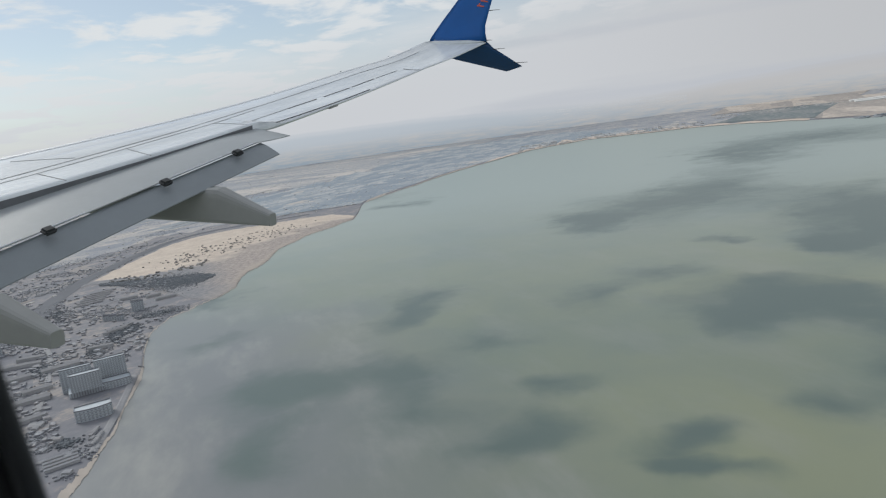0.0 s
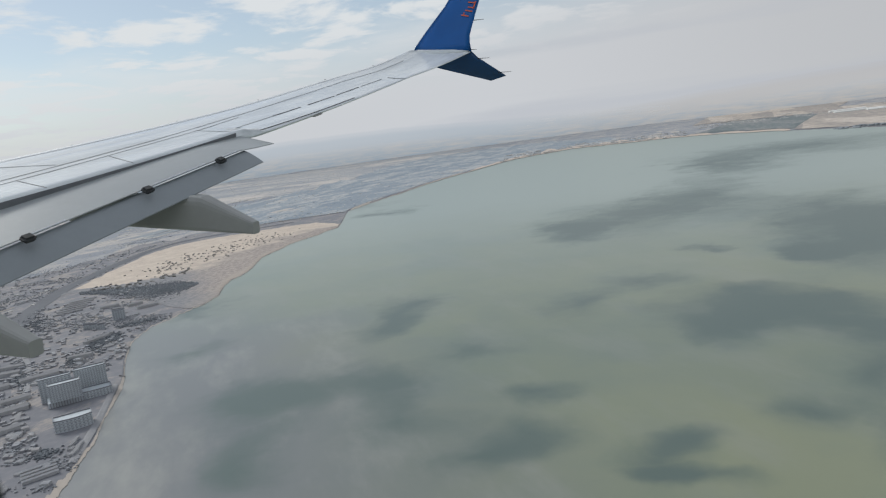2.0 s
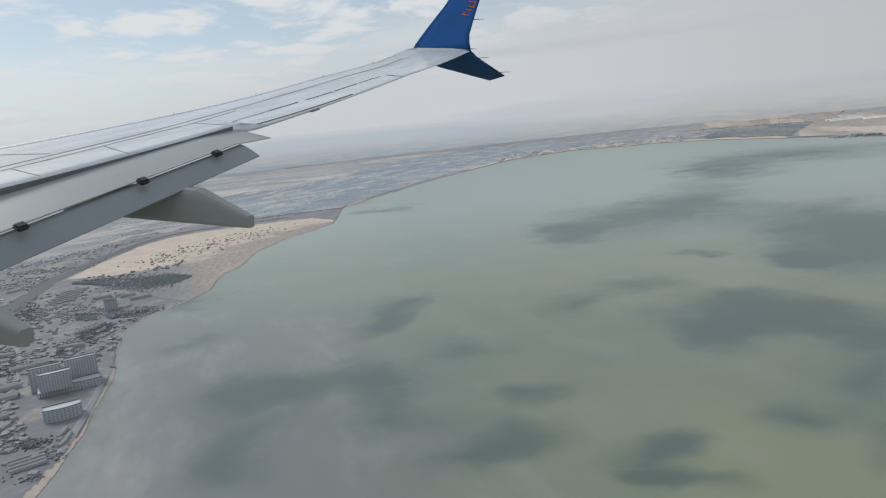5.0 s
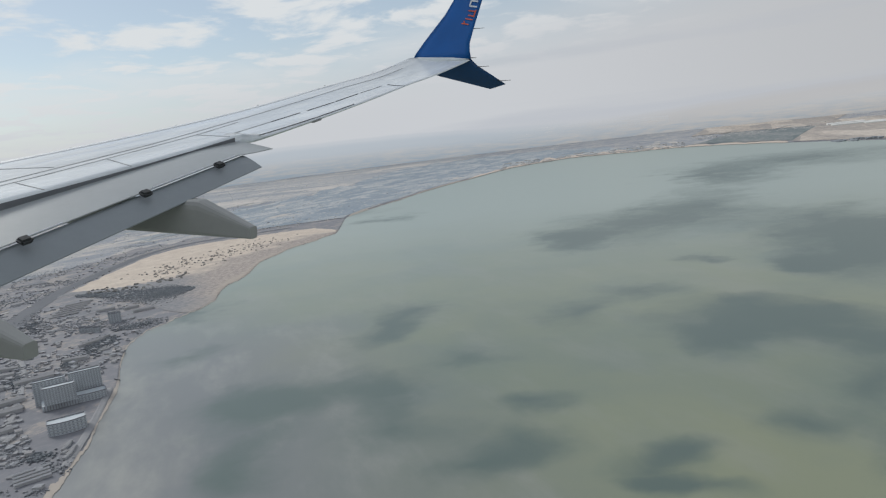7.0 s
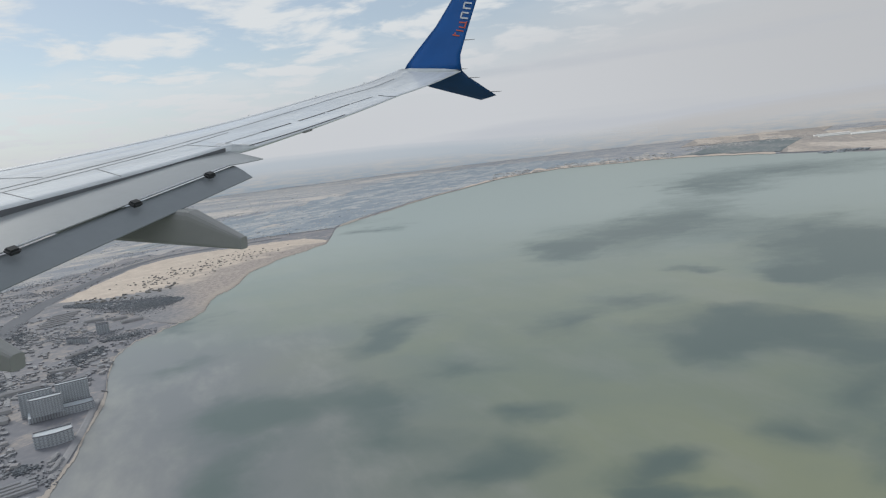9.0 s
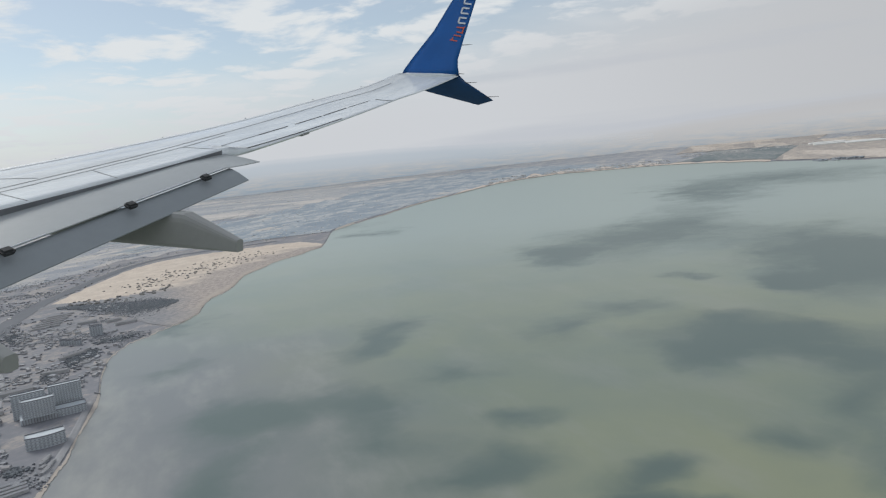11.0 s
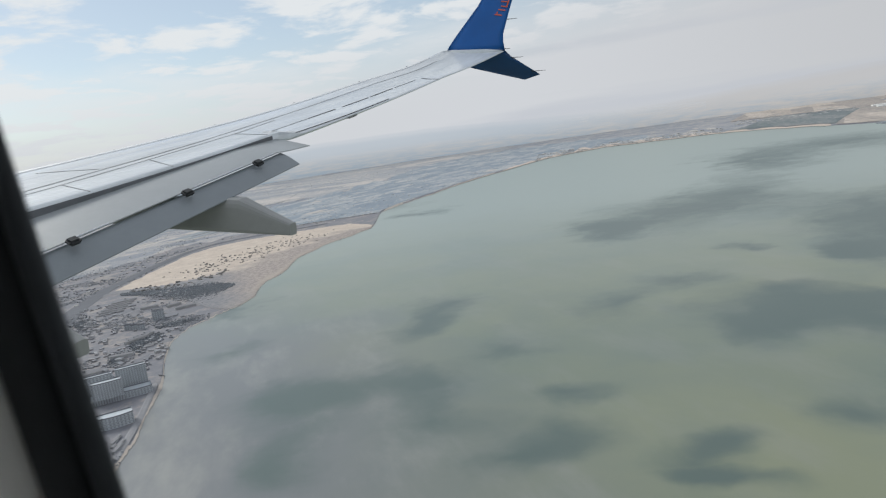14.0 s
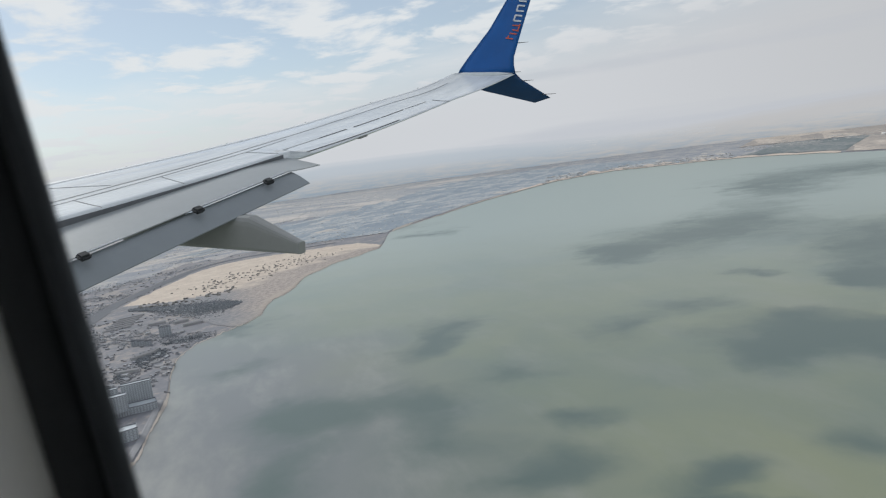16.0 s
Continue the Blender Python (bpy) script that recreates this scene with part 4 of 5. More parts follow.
def window_ring(name, profile, mat, label):
    """Sweep (outward, towards the cabin) round the window opening."""
    vs = []
    for o, depth in profile:
        for py, pz in ring_path(0.15 + o, 0.30 + o, 0.12 + o):
            y, z = py * math.cos(LEAN) - pz * math.sin(LEAN), py * math.sin(LEAN) + pz * math.cos(LEAN)
            vs.append(EYE + Vector((0.17 - depth, WIN_Y + y, WIN_Z + z)))
    return mesh_object(name, vs, grid_faces(len(profile), len(vs) // len(profile), True), mat, plane, label, smooth=True)


window_ring("outer_seal", [(0.05, -0.03), (0.002, -0.003), (0.0, 0.0), (0.0025, 0.003), (0.006, 0.004), (0.009, 0.002), (0.0095, -0.004)], SEAL_GREY, "charcoal rubber window seal")
window_ring("inner_seal", [(0.009, -0.006), (0.011, -0.001), (0.0125, 0.003), (0.017, 0.005), (0.028, 0.005), (0.032, 0.002)], RUBBER, "black inner window seal")
window_ring("window_reveal", [(0.0305, -0.002), (0.0315, 0.003), (0.041, 0.018), (0.052, 0.038), (0.068, 0.058), (0.10, 0.07), (0.20, 0.072)], CABIN, "cream plastic window reveal")


def fuselage():
    """A round tube with its rows of cabin windows left open."""
    ny, na = 145, 64
    ys = [-17 + 36 * i / (ny - 1) for i in range(ny)]
    vs = []
    for y in ys:
        taper = 1.0 - 0.5 * max(0, (-11 - y) / 6) ** 2
        for j in range(na):
            a = 2 * math.pi * j / na
            vs.append((1.74 * taper * math.cos(a), y, 1.55 + 1.95 * taper * math.sin(a)))
    faces = []
    for n, fc in enumerate(grid_faces(ny, na, True)):
        c = sum((Vector(vs[i]) for i in fc), Vector()) / 4
        if c.x > 1 and abs(c.y - EYE.y - 0.04) < 0.27 and abs(c.z - EYE.z) < 0.40:
            continue
        if abs(c.z - 2.2) < 0.2 and (n // na) % 2 == 0 and -14 < c.y < 16:
            continue
        faces.append(fc)
    return vs, faces


v, f = fuselage()
mesh_object("fuselage", v, f, SKIN, plane, "white rounded fuselage with open window rows", smooth=True)


# ---- small parts of the wing ----
def tube(name, a, b, r0, r1, mat, parent, label="", k=6):
    a, b = Vector(a), Vector(b)
    d = (b - a).normalized()
    u = d.orthogonal().normalized()
    w = d.cross(u)
    vs = []
    for p, r in ((a, r0), (b, r1)):
        for j in range(k):
            t = 2 * math.pi * j / k
            vs.append(p + u * r * math.cos(t) + w * r * math.sin(t))
    return mesh_object(name, vs, grid_faces(2, k, True) + [tuple(range(k))[::-1], tuple(range(k, 2 * k))], mat, parent, label)


for a, b in (((17.479, -3.665, 3.982), (17.48, -3.90, 3.989)), ((17.351, -3.62, 3.354), (17.35, -3.76, 3.351))):
    tube("static_wick", a, b, 0.009, 0.004, GAP_DARK, upper, "thin dark discharge wick")
for a, b in (((17.508, -3.74, 3.165), (17.50, -4.015, 3.175)), ((17.765, -4.15, 2.864), (17.756, -4.459, 2.875))):
    tube("static_wick", a, b, 0.009, 0.004, GAP_DARK, lower, "thin dark discharge wick")
# short posts along the leading edge
for x in (10.85, 12.4, 13.85, 15.25, 16.4):
    p = wing_top(x, 0.97)
    tube("leading_edge_post", p - Vector((0, 0, 0.02)), p + Vector((0, 0, 0.02)), 0.016, 0.012, FAIRING_PAINT, wing)
# flap carriages between the two flaps
for x, y, z in ((7.70, -0.86, 0.935), (9.26, -1.25, 1.285), (10.50, -1.55, 1.56)):
    bm = box_bm(-0.085, 0.065, -0.075, 0.055, -0.115, -0.045, 0.025)
    ob = part("flap_carriage", bm, GAP_DARK, plane, "dark flap carriage fitting")
    ob.location = (x, y, z)
    ob.rotation_euler = (radians(18), radians(-10), radians(-14))
# white strips along the trailing edge of the fore flap
for x0, x1 in ((6.4, 7.5), (7.85, 8.25), (9.5, 10.35), (10.62, 10.95)):
    def on_lip(x):
        s = (x - 6.3) / (11.1 - 6.3)
        return Vector((x, -0.373 - 1.187 * s, 0.52 + 1.085 * s + 0.006))
    tube("flap_lip", on_lip(x0), on_lip(x1), 0.010, 0.010, MARK_WHITE, flap, "thin white edge strip")
# trim tab horn under the aileron
bm = box_bm(-0.12, 0.12, -0.07, 0.12, -0.04, 0.0, 0.018)
horn = part("tab_horn", bm, FAIRING_PAINT, wing, "grey tab actuator cover")
horn.location, horn.rotation_euler = (13.15, -1.81, 2.085), (0, radians(-12), radians(-14))
# pale root collar of the winglet
collar = blade("winglet_collar", [((17.20, -1.98, 3.17), (17.33, -3.55, 3.31)), ((17.34, -2.25, 3.33), (17.355, -3.62, 3.345)), ((17.36, -2.33, 3.40), (17.365, -3.62, 3.36))], 0.13, WHITE_PAINT, "white winglet root collar")


# plain colour marks on the inner face of the winglet
def mark(y0, z0, y1, z1, width, mat, label):
    a, b = Vector((0, y0, z0)), Vector((0, y1, z1))
    d = (b - a).normalized()
    side = Vector((0, -d.z, d.y)) * width / 2
    vs = []
    for lift in (0.045, 0.036):
        for p in (a - side, a + side, b + side, b - side):
            x = 17.35 + 0.204 * (p.z - 3.35) - lift
            vs.append((x, p.y, p.z))
    return mesh_object("paint_mark", vs, [(0, 1, 2, 3), (7, 6, 5, 4), (0, 4, 5, 1), (1, 5, 6, 2), (2, 6, 7, 3), (3, 7, 4, 0)], mat, upper, label)


mark(-3.445, 4.095, -3.46, 4.15, 0.022, ORANGE, "orange painted mark")
mark(-3.40, 4.10, -3.56, 4.07, 0.024, ORANGE, "orange painted mark")
mark(-3.48, 4.20, -3.64, 4.17, 0.024, ORANGE, "orange painted mark")
mark(-3.54, 4.27, -3.68, 4.24, 0.024, ORANGE, "orange painted mark")
mark(-3.66, 4.24, -3.71, 4.38, 0.024, ORANGE, "orange painted mark")
mark(-3.54, 4.37, -3.70, 4.35, 0.024, ORANGE, "orange painted mark")
for k in range(4):
    z = 4.47 + 0.21 * k
    y = -3.56 - 0.055 * k
    mark(y, z, y - 0.17, z - 0.025, 0.034, MARK_WHITE, "white painted mark")
    mark(y - 0.03, z + 0.115, y - 0.19, z + 0.09, 0.034, MARK_WHITE, "white painted mark")
    mark(y - 0.005, z, y - 0.035, z + 0.115, 0.034, MARK_WHITE, "white painted mark")


# ---- the shore and the town ----
rng = random.Random(7)


def scale_at(r):
    return fold(r) / r


def ground_at(az, r, lift=0.0):
    return Vector(spot(az, r, land_height(az, r, coast(az)) + lift))


def polar(x, y):
    return math.degrees(math.atan2(x, y)), math.hypot(x, y)


ROAD = [(26, 960), (33.2, 1134), (36.3, 1248), (39.4, 1417), (41.5, 1570), (42.7, 1739), (43.8, 1858), (45.3, 2035), (47.3, 2215), (49.2, 2405), (51.2, 2615), (53.3, 2745), (55.3, 2796), (57.4, 2806), (59.5, 2803), (62.0, 2830)]


def road_range(az):
    return float(np.interp(az, [p[0] for p in ROAD], [p[1] for p in ROAD]))


def ribbon(name, pts, width, mat, lift, label, category, kind="structure"):
    """A strip of ground along a line of bearings and ranges."""
    line = []
    for (a0, r0), (a1, r1) in zip(pts, pts[1:]):
        p, q = Vector(flat_xy(a0, r0)), Vector(flat_xy(a1, r1))
        n = max(2, int((q - p).length / 25))
        line += [p.lerp(q, i / n) for i in range(n)]
    line.append(Vector(flat_xy(*pts[-1])))
    for _ in range(6):
        line = [line[0]] + [(line[i - 1] + line[i] * 2 + line[i + 1]) / 4 for i in range(1, len(line) - 1)] + [line[-1]]
    vs, uv = [], []
    for i, p in enumerate(line):
        d = (line[min(i + 1, len(line) - 1)] - line[max(i - 1, 0)]).normalized()
        n = Vector((-d.y, d.x))
        for side in (-1, -0.5, 0.5, 1):
            q = p + n * side * width / 2
            vs.append(ground_at(*polar(q.x, q.y), lift if abs(side) < 1 else lift - 0.4))
            uv.append(tuple(q))
    return tagged(mesh_object(name, vs, grid_faces(len(line), 4), mat, uv=uv), label, category, kind=kind)


ribbon("road", ROAD, 44, ASPHALT, 0.75, "wide grey coastal highway through the town", "road")
ribbon("road_verge", [(a, r + 34) for a, r in ROAD[:12]], 14, SCRUB, 0.6, "dusty verge beside the highway", "verge")
ribbon("slip_road", [(40.9, 1480), (41.9, 1540), (42.9, 1640), (43.3, 1760)], 11, ASPHALT, 0.9, "curved slip road beside the highway", "road")
ribbon("shore_path", [(43.4, 745), (44.8, 800), (45.9, 872), (46.6, 925), (47.2, 985)], 8, ROOF_PALE, 0.9, "pale promenade along the shore", "path")
ribbon("town_street", [(40.0, 880), (40.8, 960), (41.6, 1060), (42.2, 1180), (42.0, 1300)], 8, ROOF_PALE, 0.8, "pale street between houses", "street")
ribbon("town_street", [(44.5, 1520), (46, 1600), (48.5, 1640)], 8, ROOF_PALE, 0.8, "pale street between houses", "street")
ribbon("town_street", [(34, 1650), (38, 1760), (42, 1880)], 10, SCRUB, 0.8, "dusty street between houses", "street")


def local(az, r, turn=0.0):
    """A frame on the ground with x to the right across the view from the sea and y inland."""
    p = ground_at(az, r)
    return Matrix.Translation(p) @ Matrix.Rotation(-radians(az) + radians(turn), 4, "Z") @ Matrix.Scale(scale_at(r), 4)


def window_mesh(w, h):
    bm = box_bm(-w / 2, w / 2, -0.10, 0.12, 0, h)
    me = bpy.data.meshes.new("window")
    bm.to_mesh(me)
    bm.free()
    me.materials.append(WINDOW_DARK)
    return me


def slab(name, x0, x1, y0, y1, height, floors, bays, parent, bow=0.0, z0=0.0):
    """A slab block with floor bands, a parapet, a roof and a grid of windows on its seaward face."""
    n = 10
    foot = [(x0 + (x1 - x0) * i / n, y0 - bow * math.sin(math.pi * i / n)) for i in range(n + 1)] + [(x1, y1), (x0, y1)]
    k = len(foot)
    vs = [(x, y, z0) for x, y in foot] + [(x, y, height) for x, y in foot]
    fs = [(i, (i + 1) % k, (i + 1) % k + k, i + k) for i in range(k)] + [tuple(range(k, 2 * k))]
    body = mesh_object("block", vs, fs, CONCRETE, parent, name)
    cx, cy = (x0 + x1) / 2, (y0 + y1) / 2
    vs = []
    for grow, z in ((1.02, height), (1.02, height + 1.6), (0.97, height + 1.6), (0.97, height + 0.5)):
        vs += [(cx + (x - cx) * grow, cy + (y - cy) * grow, z) for x, y in foot]
    mesh_object("parapet", vs, grid_faces(4, k, True), ROOF_GREY, body)
    step = (height - z0) / floors
    for f in range(1, floors):
        z = z0 + f * step
        vs = []
        for dy, dz in ((0.0, -0.22), (-0.45, -0.22), (-0.45, 0.22), (0.0, 0.22)):
            vs += [(x, y + dy, z + dz) for x, y in foot[:n + 1]]
        mesh_object("floor_band", vs, grid_faces(4, n + 1), ROOF_PALE, body)
    me = window_mesh((x1 - x0) / bays * 0.55, step * 0.5)
    for f in range(floors):
        for b in range(bays):
            s = (b + .5) / bays
            w = new("window", me)
            w.parent = body
            w.location = (x0 + (x1 - x0) * s, y0 - bow * math.sin(math.pi * s) - 0.03, z0 + f * step + step * 0.28)
    return body


hotel = new("hotel")
hotel.matrix_world = local(44.6, 955) @ Matrix.Scale(0.82, 4)
tagged(hotel, "large grey concrete seafront hotel of joined slabs", "hotel")
slab("tall grey slab wing", 2, 46, 26, 40, 38, 11, 12, hotel)
slab("grey rear slab wing", -46, -2, 30, 43, 35, 10, 9, hotel)
slab("broad grey front slab wing", -34, 8, -8, 8, 32, 7, 11, hotel, 1.5, 8)
slab("low terrace block", 8, 48, -4, 22, 10, 3, 9, hotel, 2.0)
base = part("podium", box_bm(-38, 10, -6, 28, 0, 7.4), CONCRETE, hotel, "shaded podium storey")
for i in range(13):
    part("column", box_bm(-35 + i * 3.6, -34.1 + i * 3.6, -9.6, -8.6, 0, 8), ROOF_PALE, hotel)
annex = new("seafront_annex")
annex.matrix_world = local(44.0, 852) @ Matrix.Scale(0.82, 4)
tagged(annex, "low bow-fronted grey annex beside the promenade", "building")
slab("bow-fronted block", -22, 24, -6, 14, 15, 4, 10, annex, 5.0)


def gable_mesh(w, d, h, rise):
    body = box_bm(-w / 2, w / 2, -d / 2, d / 2, 0, h)
    me = bpy.data.meshes.new("wall")
    body.to_mesh(me)
    body.free()
    e = 0.35
    vs = [(-w / 2 - e, -d / 2 - e, h), (w / 2 + e, -d / 2 - e, h), (w / 2 + e, d / 2 + e, h), (-w / 2 - e, d / 2 + e, h), (-w / 2 - e, 0, h + rise), (w / 2 + e, 0, h + rise)]
    roof = bpy.data.meshes.new("roof")
    roof.from_pydata(vs, [], [(0, 1, 5, 4), (2, 3, 4, 5), (1, 2, 5), (3, 0, 4), (3, 2, 1, 0)])
    me.materials.append(WALL_PALE)
    return me, roof


KINDS = []
for w, d, h, rise, mat in ((11, 9, 3.4, 1.8, ROOF_GREY), (14, 8, 3.2, 1.5, ROOF_PALE), (9, 9, 5.5, 1.6, ROOF_RED), (18, 9, 4.0, 1.2, ROOF_PALE), (13, 11, 6.2, 0.8, ROOF_GREY), (24, 8, 3.6, 1.0, ROOF_PALE)):
    a, b = gable_mesh(w, d, h, rise)
    b.materials.append(mat)
    KINDS.append((a, b, {ROOF_GREY: "grey", ROOF_PALE: "pale", ROOF_RED: "dull red"}[mat]))


def house(az, r, kind, turn):
    wall, roof, hue = KINDS[kind]
    ob = new("house")
    ob.matrix_world = local(az, r, turn) @ Matrix.Scale(rng.uniform(0.5, 0.8), 4) @ Matrix.Diagonal((1, 1, 0.75, 1))
    tagged(ob, "small rendered house with " + hue + " sheet roof", "house", "houses in the town")
    for name, me in (("wall", wall), ("roof", roof)):
        p = new(name, me)
        p.parent = ob
    return ob


def clear(az, r, room=22):
    if r < coast(az) + room:
        return False
    if abs(r - road_range(az)) < 34 / max(0.25, abs(math.cos(radians(20)))) + 10:
        return False
    if 41.6 < az < 47.4 and 790 < r < 1040:
        return False
    if 45 < az < 65.7 and float(np.interp(az, SAND_AZ, SAND_NEAR)) - 40 < r < float(np.interp(az, SAND_AZ, SAND_FAR)) + 20:
        return False
    return True


placed = 0
while placed < 190:
    az, r = rng.uniform(32, 50.0), rng.uniform(700, 1780)
    if not clear(az, r) or noise.noise(Vector((*flat_xy(az, r), 3)) * 0.006) < rng.uniform(-0.2, 0.2):
        continue
    house(az, r, rng.choice((0, 0, 1, 2, 3, 4, 5)), rng.choice((-35, -35, 55, 10)) + rng.uniform(-8, 8))
    placed += 1

# rows of long sheds and long pale roofs
def long_shed(az, r, length, width, height, turn, mat, label, group=""):
    ob = new("shed")
    ob.matrix_world = local(az, r, turn)
    tagged(ob, label, "shed", group)
    part("wall", box_bm(-length / 2, length / 2, -width / 2, width / 2, 0, height), WALL_PALE, ob)
    bm = bmesh.new()
    e = 0.4
    pts = [bm.verts.new(p) for p in ((-length / 2 - e, -width / 2 - e, height), (length / 2 + e, -width / 2 - e, height), (length / 2 + e, width / 2 + e, height), (-length / 2 - e, width / 2 + e, height),
                                     (-length / 2 - e, 0, height + width * .16), (length / 2 + e, 0, height + width * .16))]
    for f in ((0, 1, 5, 4), (2, 3, 4, 5), (1, 2, 5), (3, 0, 4), (3, 2, 1, 0)):
        bm.faces.new([pts[i] for i in f])
    part("roof", bm, mat, ob)
    return ob


for i in range(6):
    long_shed(45.2 + 0.22 * i, 1630 + 27 * i, 56, 6, 2.5, 12, ROOF_PALE, "long pale-roofed shed in a row", "row of sheds")
for az, r, ln, w, turn in ((40.3, 1190, 55, 12, -18), (39.6, 1115, 44, 14, 0), (41.0, 1225, 40, 9, -20), (42.6, 1120, 48, 13, 6), (45.9, 1110, 36, 8, 10), (46.6, 1290, 46, 5, 35), (46.9, 1305, 46, 5, 35),
                           (40.4, 985, 40, 15, 0), (40.9, 1030, 34, 12, 5), (39.8, 905, 30, 12, 8), (50.4, 1520, 40, 12, 10), (47.9, 1600, 36, 10, 5), (45.4, 1190, 34, 10, -12), (49.6, 1570, 30, 9, 20)):
    long_shed(az, r, ln, w, 4.5, turn, ROOF_PALE, "long building with pale sheet roof")
for i in range(5):
    long_shed(43.7 + 0.2 * (i % 3), 768 + 9 * i, 15, 2.6, 2.6, 62, ROOF_PALE, "white flat-roofed kiosk on the forecourt", "forecourt kiosks")
for i in range(4):
    long_shed(41.3, 728 + 9 * i, 30, 4, 2.6, 6, ROOF_GREY, "low grey beach terrace roof", "beach terraces")
tower = new("unfinished_block")
tower.matrix_world = local(48.4, 1450)
tagged(tower, "grey concrete frame block standing by the shore", "building")
slab("grey frame block", -11, 11, -5, 7, 17, 5, 5, tower)
block2 = new("apartment_block")
block2.matrix_world = local(39.0, 1330)
tagged(block2, "tall grey apartment block near the highway", "building")
slab("grey apartment slab", -9, 9, -7, 7, 34, 10, 4, block2)
for az, r in ((46.6, 1400), (47.1, 1388), (46.2, 1412)):
    t2 = new("shore_tower")
    t2.matrix_world = local(az, r)
    tagged(t2, "small dark square block by the shore", "building", "shore blocks")
    slab("square block", -6, 6, -4, 5, 8, 3, 3, t2)


# ---- trees and scrub ----
def clump_stuff(name, spots, mat, label, category, lumps=1):
    """Many small leafy clumps in one mesh: each a few uneven lumps on a short stem."""
    vs, fs = [], []
    phi = (1 + 5 ** .5) / 2
    ico = [Vector(p).normalized() for p in ((-1, phi, 0), (1, phi, 0), (-1, -phi, 0), (1, -phi, 0), (0, -1, phi), (0, 1, phi), (0, -1, -phi), (0, 1, -phi), (phi, 0, -1), (phi, 0, 1), (-phi, 0, -1), (-phi, 0, 1))]
    tri = [(0, 11, 5), (0, 5, 1), (0, 1, 7), (0, 7, 10), (0, 10, 11), (1, 5, 9), (5, 11, 4), (11, 10, 2), (10, 7, 6), (7, 1, 8), (3, 9, 4), (3, 4, 2), (3, 2, 6), (3, 6, 8), (3, 8, 9), (4, 9, 5), (2, 4, 11), (6, 2, 10), (8, 6, 7), (9, 8, 1)]
    for az, r, size in spots:
        base = ground_at(az, r)
        k = scale_at(r) * size
        for lump in range(lumps):
            o = Vector((rng.uniform(-.8, .8), rng.uniform(-.8, .8), 0.25 + rng.uniform(0, .3))) * k
            q = rng.uniform(.6, 1.0) * k
            n = len(vs)
            for p in ico:
                j = rng.uniform(.7, 1.3)
                vs.append(base + o + Vector((p.x * q * j, p.y * q * j, p.z * q * .6 * j)))
            fs += [(a + n, b + n, c + n) for a, b, c in tri]
    return tagged(mesh_object(name, vs, fs, mat, smooth=True), label, category, kind="stuff")


town_trees = []
while len(town_trees) < 7000:
    az, r = rng.uniform(32, 52), rng.uniform(660, 2400)
    x, y = flat_xy(az, r)
    dense = noise.noise(Vector((x, y, 9)) * 0.008) * .7 + noise.noise(Vector((x, y, 4)) * 0.03) * .5
    if not clear(az, r, 12) or dense < rng.uniform(.16, .3):
        continue
    town_trees.append((az, r, rng.uniform(0.8, 2.0)))
clump_stuff("town_trees", town_trees, TREES, "green trees among the houses, paled with painted haze", "trees")
wood = []
while len(wood) < 13000:
    az = rng.uniform(46.2, 54.2)
    r = rng.gauss(0, .45) * float(np.interp(az, [46, 48.9, 51, 52.8, 54.2], [16, 60, 115, 90, 12])) + float(np.interp(az, [46, 48.9, 51, 53.4, 55.2], [1905, 1790, 1700, 1690, 1690]))
    wood.append((az, r, rng.uniform(0.8, 1.9)))
for az0, r0, da, dr, n in ((47.6, 1290, .7, 40, 160), (46.6, 1255, .6, 50, 120), (45.0, 1180, .5, 40, 90), (49.5, 1370, 1.4, 25, 120), (43.0, 1060, .5, 45, 90), (41.4, 1150, .6, 60, 110), (43.2, 1580, .8, 90, 180), (40.5, 1430, 1.2, 60, 160), (42.0, 790, .8, 12, 50)):
    for _ in range(n * 3):
        a, r = rng.gauss(az0, da * .5), rng.gauss(r0, dr * .5)
        if r > coast(a) + 12:
            wood.append((a, r, rng.uniform(1.0, 2.2)))
clump_stuff("woods", wood, WOODLAND, "dense dark trees below the sand flat", "trees")
bushes = []
while len(bushes) < 260:
    s = rng.random()
    az, r = 51.0 + 10 * s + rng.gauss(0, 1.0), 2030 + 430 * s + rng.gauss(0, 70)
    if float(np.interp(az, SAND_AZ, SAND_NEAR)) < r < float(np.interp(az, SAND_AZ, SAND_FAR)):
        bushes.append((az, r, rng.uniform(1.2, 3.8)))
for _ in range(60):
    az = rng.uniform(47, 54)
    bushes.append((az, float(np.interp(az, SAND_AZ, SAND_NEAR)) + rng.gauss(20, 25), rng.uniform(2, 5)))
clump_stuff("sand_bushes", bushes, DRY_BUSH, "dark round bushes scattered on the sand", "bushes", 2)


# ---- the plain beyond ----
def quad_stuff(name, items, mat, lift, label, category, kind="stuff"):
    """Flat strips of field or roof: centre, half length, half width, turn."""
    vs, fs, uv = [], [], []
    for x, y, a, b, turn, h in items:
        c, s = math.cos(turn), math.sin(turn)
        n = len(vs)
        top = []
        for u, w in ((-a, -b), (a, -b), (a, b), (-a, b)):
            px, py = x + u * c - w * s, y + u * s + w * c
            az, r = polar(px, py)
            top.append((az, r))
        for az, r in top:
            vs.append(ground_at(az, r, lift + h))
            uv.append(flat_xy(az, r))
        for az, r in top:
            vs.append(ground_at(az, r, -0.3))
            uv.append(flat_xy(az, r))
        fs += [(n, n + 1, n + 2, n + 3)] + [(n + i, n + 4 + i, n + 4 + (i + 1) % 4, n + (i + 1) % 4) for i in range(4)]
    return tagged(mesh_object(name, vs, fs, mat, uv=uv), label, category, kind=kind)


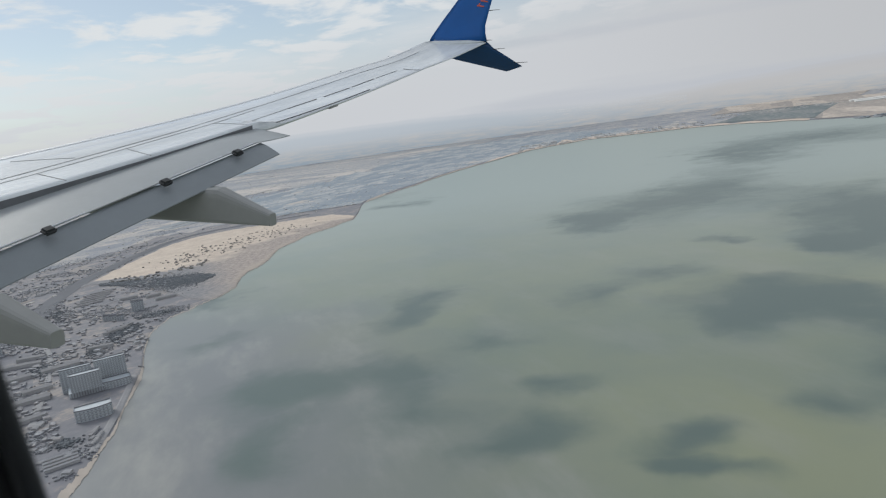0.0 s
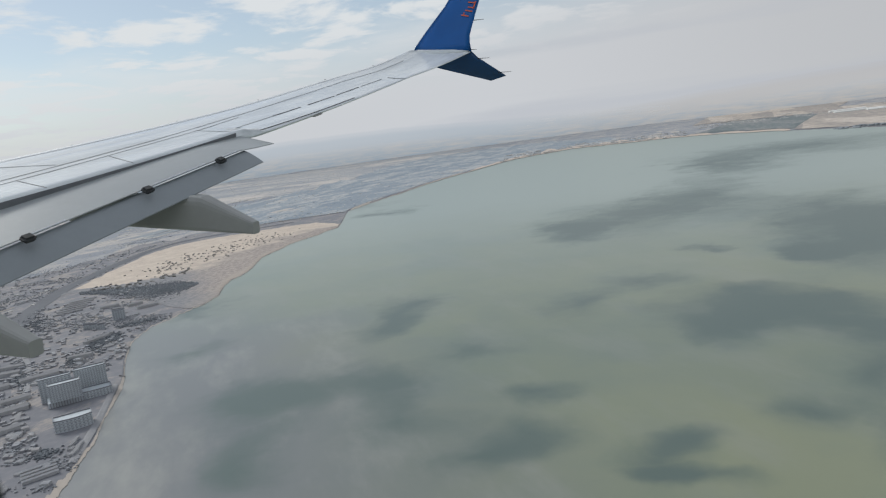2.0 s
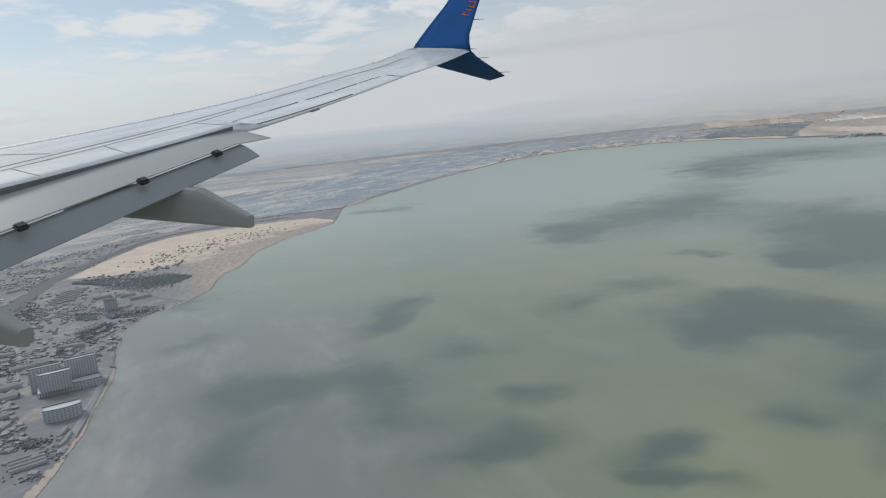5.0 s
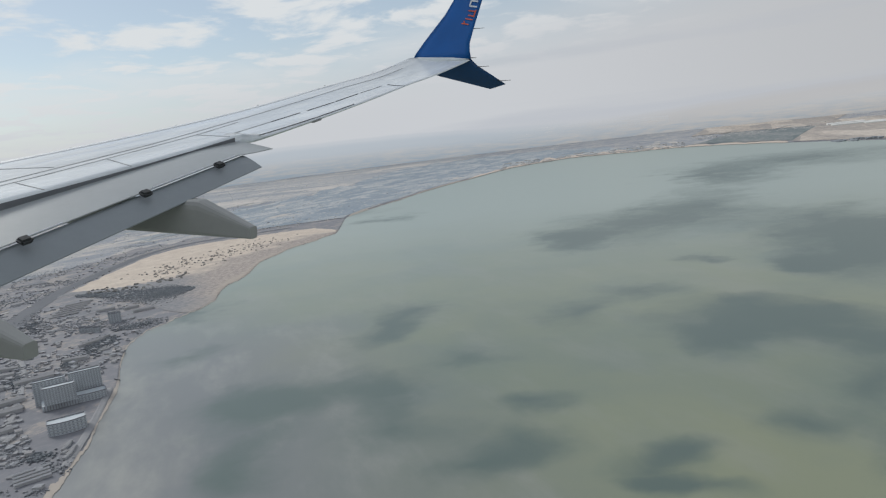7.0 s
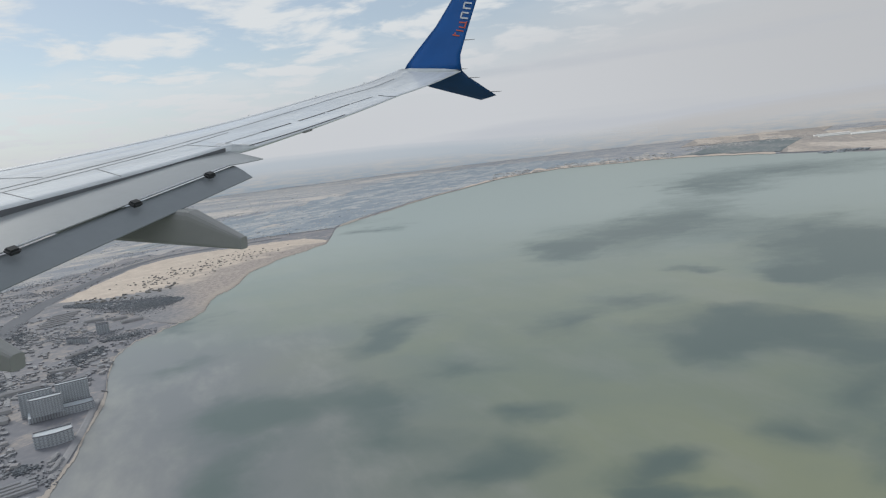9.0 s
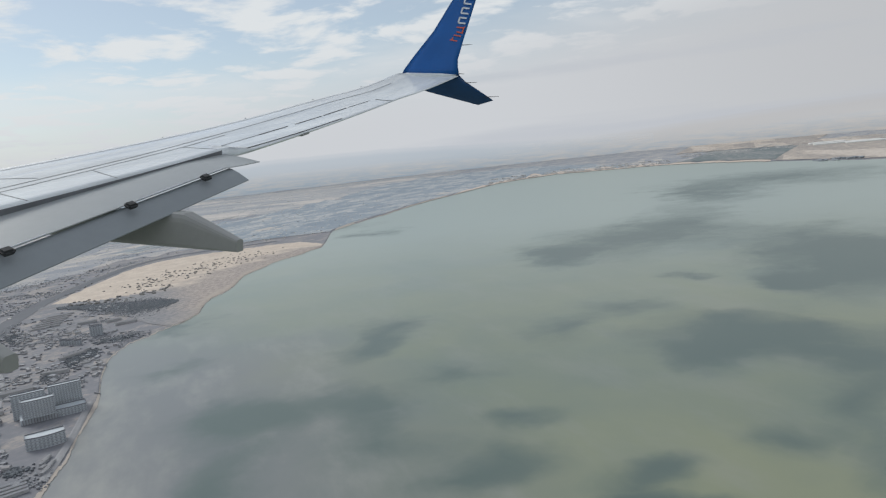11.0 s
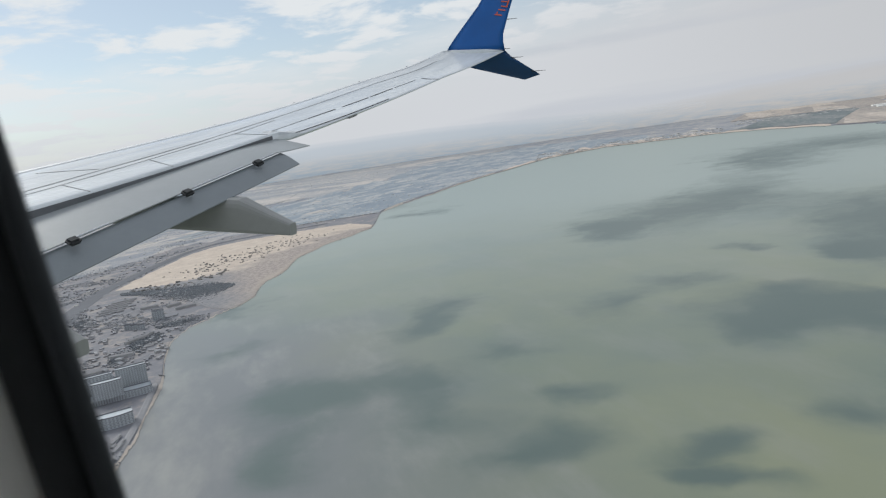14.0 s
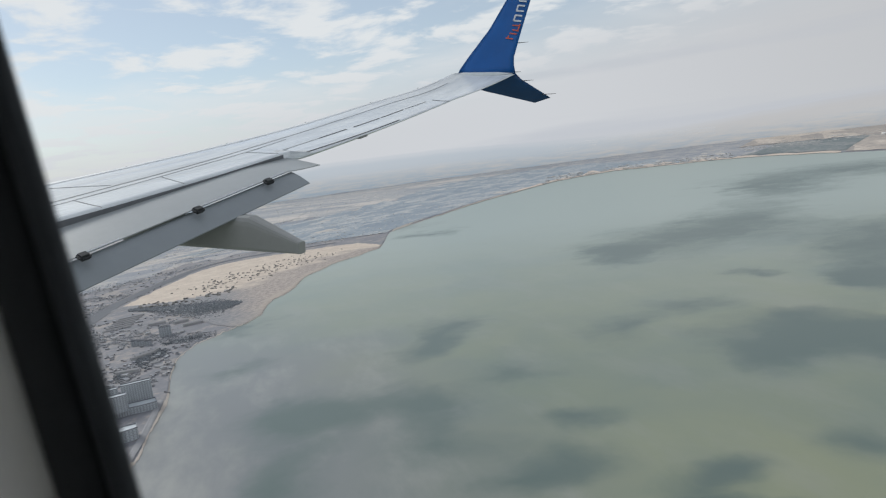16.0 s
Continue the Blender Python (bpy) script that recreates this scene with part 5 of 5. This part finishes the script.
def plain_items(count, near, far, la, lb, wa, wb, h, az0=36, az1=93, seed=1, turn=0.0):
    r2 = random.Random(seed)
    out = []
    while len(out) < count:
        az = r2.uniform(az0, az1)
        r = near * (far / near) ** r2.random()
        if r < coast(az) + 120 or r < road_range(az) + 60 and az < 66:
            continue
        x, y = flat_xy(az, r)
        out.append((x, y, r2.uniform(la, lb), r2.uniform(wa, wb), turn + r2.gauss(0, .06) + (math.pi / 2 if r2.random() < .12 else 0), h * r2.uniform(.4, 1)))
    return out


town_roofs = {ROOF_PALE: [], ROOF_GREY: [], ROOF_RED: []}
while sum(len(v) for v in town_roofs.values()) < 1100:
    az, r = rng.uniform(28, 50), 800 * (2700 / 800) ** rng.random()
    x, y = flat_xy(az, r)
    if not clear(az, r, 30) or noise.noise(Vector((x, y, 7)) * 0.004) < rng.uniform(-.35, .2):
        continue
    roof_kind = rng.choices((ROOF_PALE, ROOF_GREY, ROOF_RED), (6, 3, 2))[0]
    town_roofs[roof_kind].append((x, y, rng.uniform(1.8, 4.4), rng.uniform(1.5, 2.8), rng.choice((0.5, 2.07)) + rng.gauss(0, .2), rng.uniform(0.8, 2.0)))
for roof_kind, hue in ((ROOF_PALE, "pale grey"), (ROOF_GREY, "grey"), (ROOF_RED, "dull red")):
    quad_stuff("town_roofs", town_roofs[roof_kind], roof_kind, 0.6, hue + " flat roofs of small houses across the town", "houses")
quad_stuff("pale_fields", plain_items(260, 3200, 9500, 30, 170, 10, 45, 0.3, az0=34, seed=2), FAR_TAN, 0.55, "pale strips of bare field on the plain", "fields")
quad_stuff("green_fields", plain_items(50, 3200, 7500, 40, 180, 12, 40, 0.3, seed=3), FAR_GREEN, 0.6, "dark strips of field and tree belts", "fields")
quad_stuff("far_roofs", plain_items(360, 1750, 5500, 2, 6, 2, 4.5, 1.2, seed=4), FAR_PALE, 0.8, "pale roofs of far houses", "houses")
quad_stuff("far_village_roofs", plain_items(420, 2900, 8200, 2, 6, 2, 5, 0.8, az0=57, az1=90, seed=6), FAR_PALE, 1.8, "pale roofs among the coastal groves", "houses")
quad_stuff("far_dark_roofs", plain_items(60, 1750, 5000, 2, 6, 2, 4, 1.2, seed=5), ROOF_GREY, 1.5, "grey roofs of far houses", "houses")
far_trees = []
while len(far_trees) < 9000:
    az = rng.uniform(37, 80)
    r = 1900 * (5200 / 1900) ** rng.random()
    x, y = flat_xy(az, r)
    if r < coast(az) + 30 or az < 66 and r < road_range(az) + 40 or noise.noise(Vector((x * .35, y, 2)) * 0.006) < rng.uniform(.02, .25):
        continue
    far_trees.append((az, r, rng.uniform(1.0, 2.2)))
clump_stuff("far_trees", far_trees, FAR_GREEN, "dark tree belts and groves on the plain", "trees")
sheet("far_beach", 67.5, 100, 0.2, lambda a: coast(a) + 4, lambda a: coast(a) + float(np.interp(a, [67.5, 76, 80, 86, 100], [8, 60, 360, 560, 200])) * max(.15, .7 + 1.5 * noise.noise(Vector((a * .9, 5, 0)))), 6, FAR_SAND, 1.6,
      "pale beach along the far shore", "beach")
sheet("sand_point", 66.6, 68.2, 0.1, lambda a: coast(a) + 3, lambda a: coast(a) + 130 * math.sin(math.pi * (a - 66.5) / 1.8) + 5, 5, SAND, 0.6, "small sandy point on the shore", "beach")
harbour = [(*flat_xy(102.2 + 3.6 * rng.random(), rng.uniform(4640, 4820)), rng.uniform(8, 26), rng.uniform(6, 12), rng.uniform(-.3, .3), rng.uniform(3, 7)) for _ in range(50)]
quad_stuff("harbour_buildings", harbour, FAR_GREEN, 1.0, "dark low harbour buildings on the far shore", "buildings")
for az, r, a in ((104.8, 7350, 260), (106.6, 7150, 230), (103.6, 7700, 150)):
    x, y = flat_xy(az, r)
    quad_stuff("greenhouse", [(x, y, a, 85, -radians(az) + .1, 4)], POLYTUNNEL, 3.0, "long pale greenhouse roof on the plain", "greenhouse", kind="structure")
shore_town = []
tan_town = []
while len(tan_town) < 240:
    az = rng.uniform(94, 113)
    r = rng.uniform(7300, 8900)
    if noise.noise(Vector((az * .6, r * .001, 3))) < rng.uniform(-.3, .3):
        continue
    tan_town.append((*flat_xy(az, r), rng.uniform(8, 26), rng.uniform(8, 30), rng.gauss(-radians(az), .2), rng.uniform(.4, 2)))
quad_stuff("far_inland_town", tan_town, FAR_PALE, 2.0, "pale scattered houses of a far inland town", "houses")
while len(shore_town) < 260:
    az = rng.uniform(79, 93)
    r = coast(az) + 60 + 900 * rng.random() ** 2
    shore_town.append((*flat_xy(az, r), rng.uniform(6, 20), rng.uniform(7, 18), rng.gauss(0, .2), rng.uniform(1, 5)))
quad_stuff("far_shore_town", shore_town, FAR_PALE, 1.0, "pale houses of a town along the far shore", "houses")
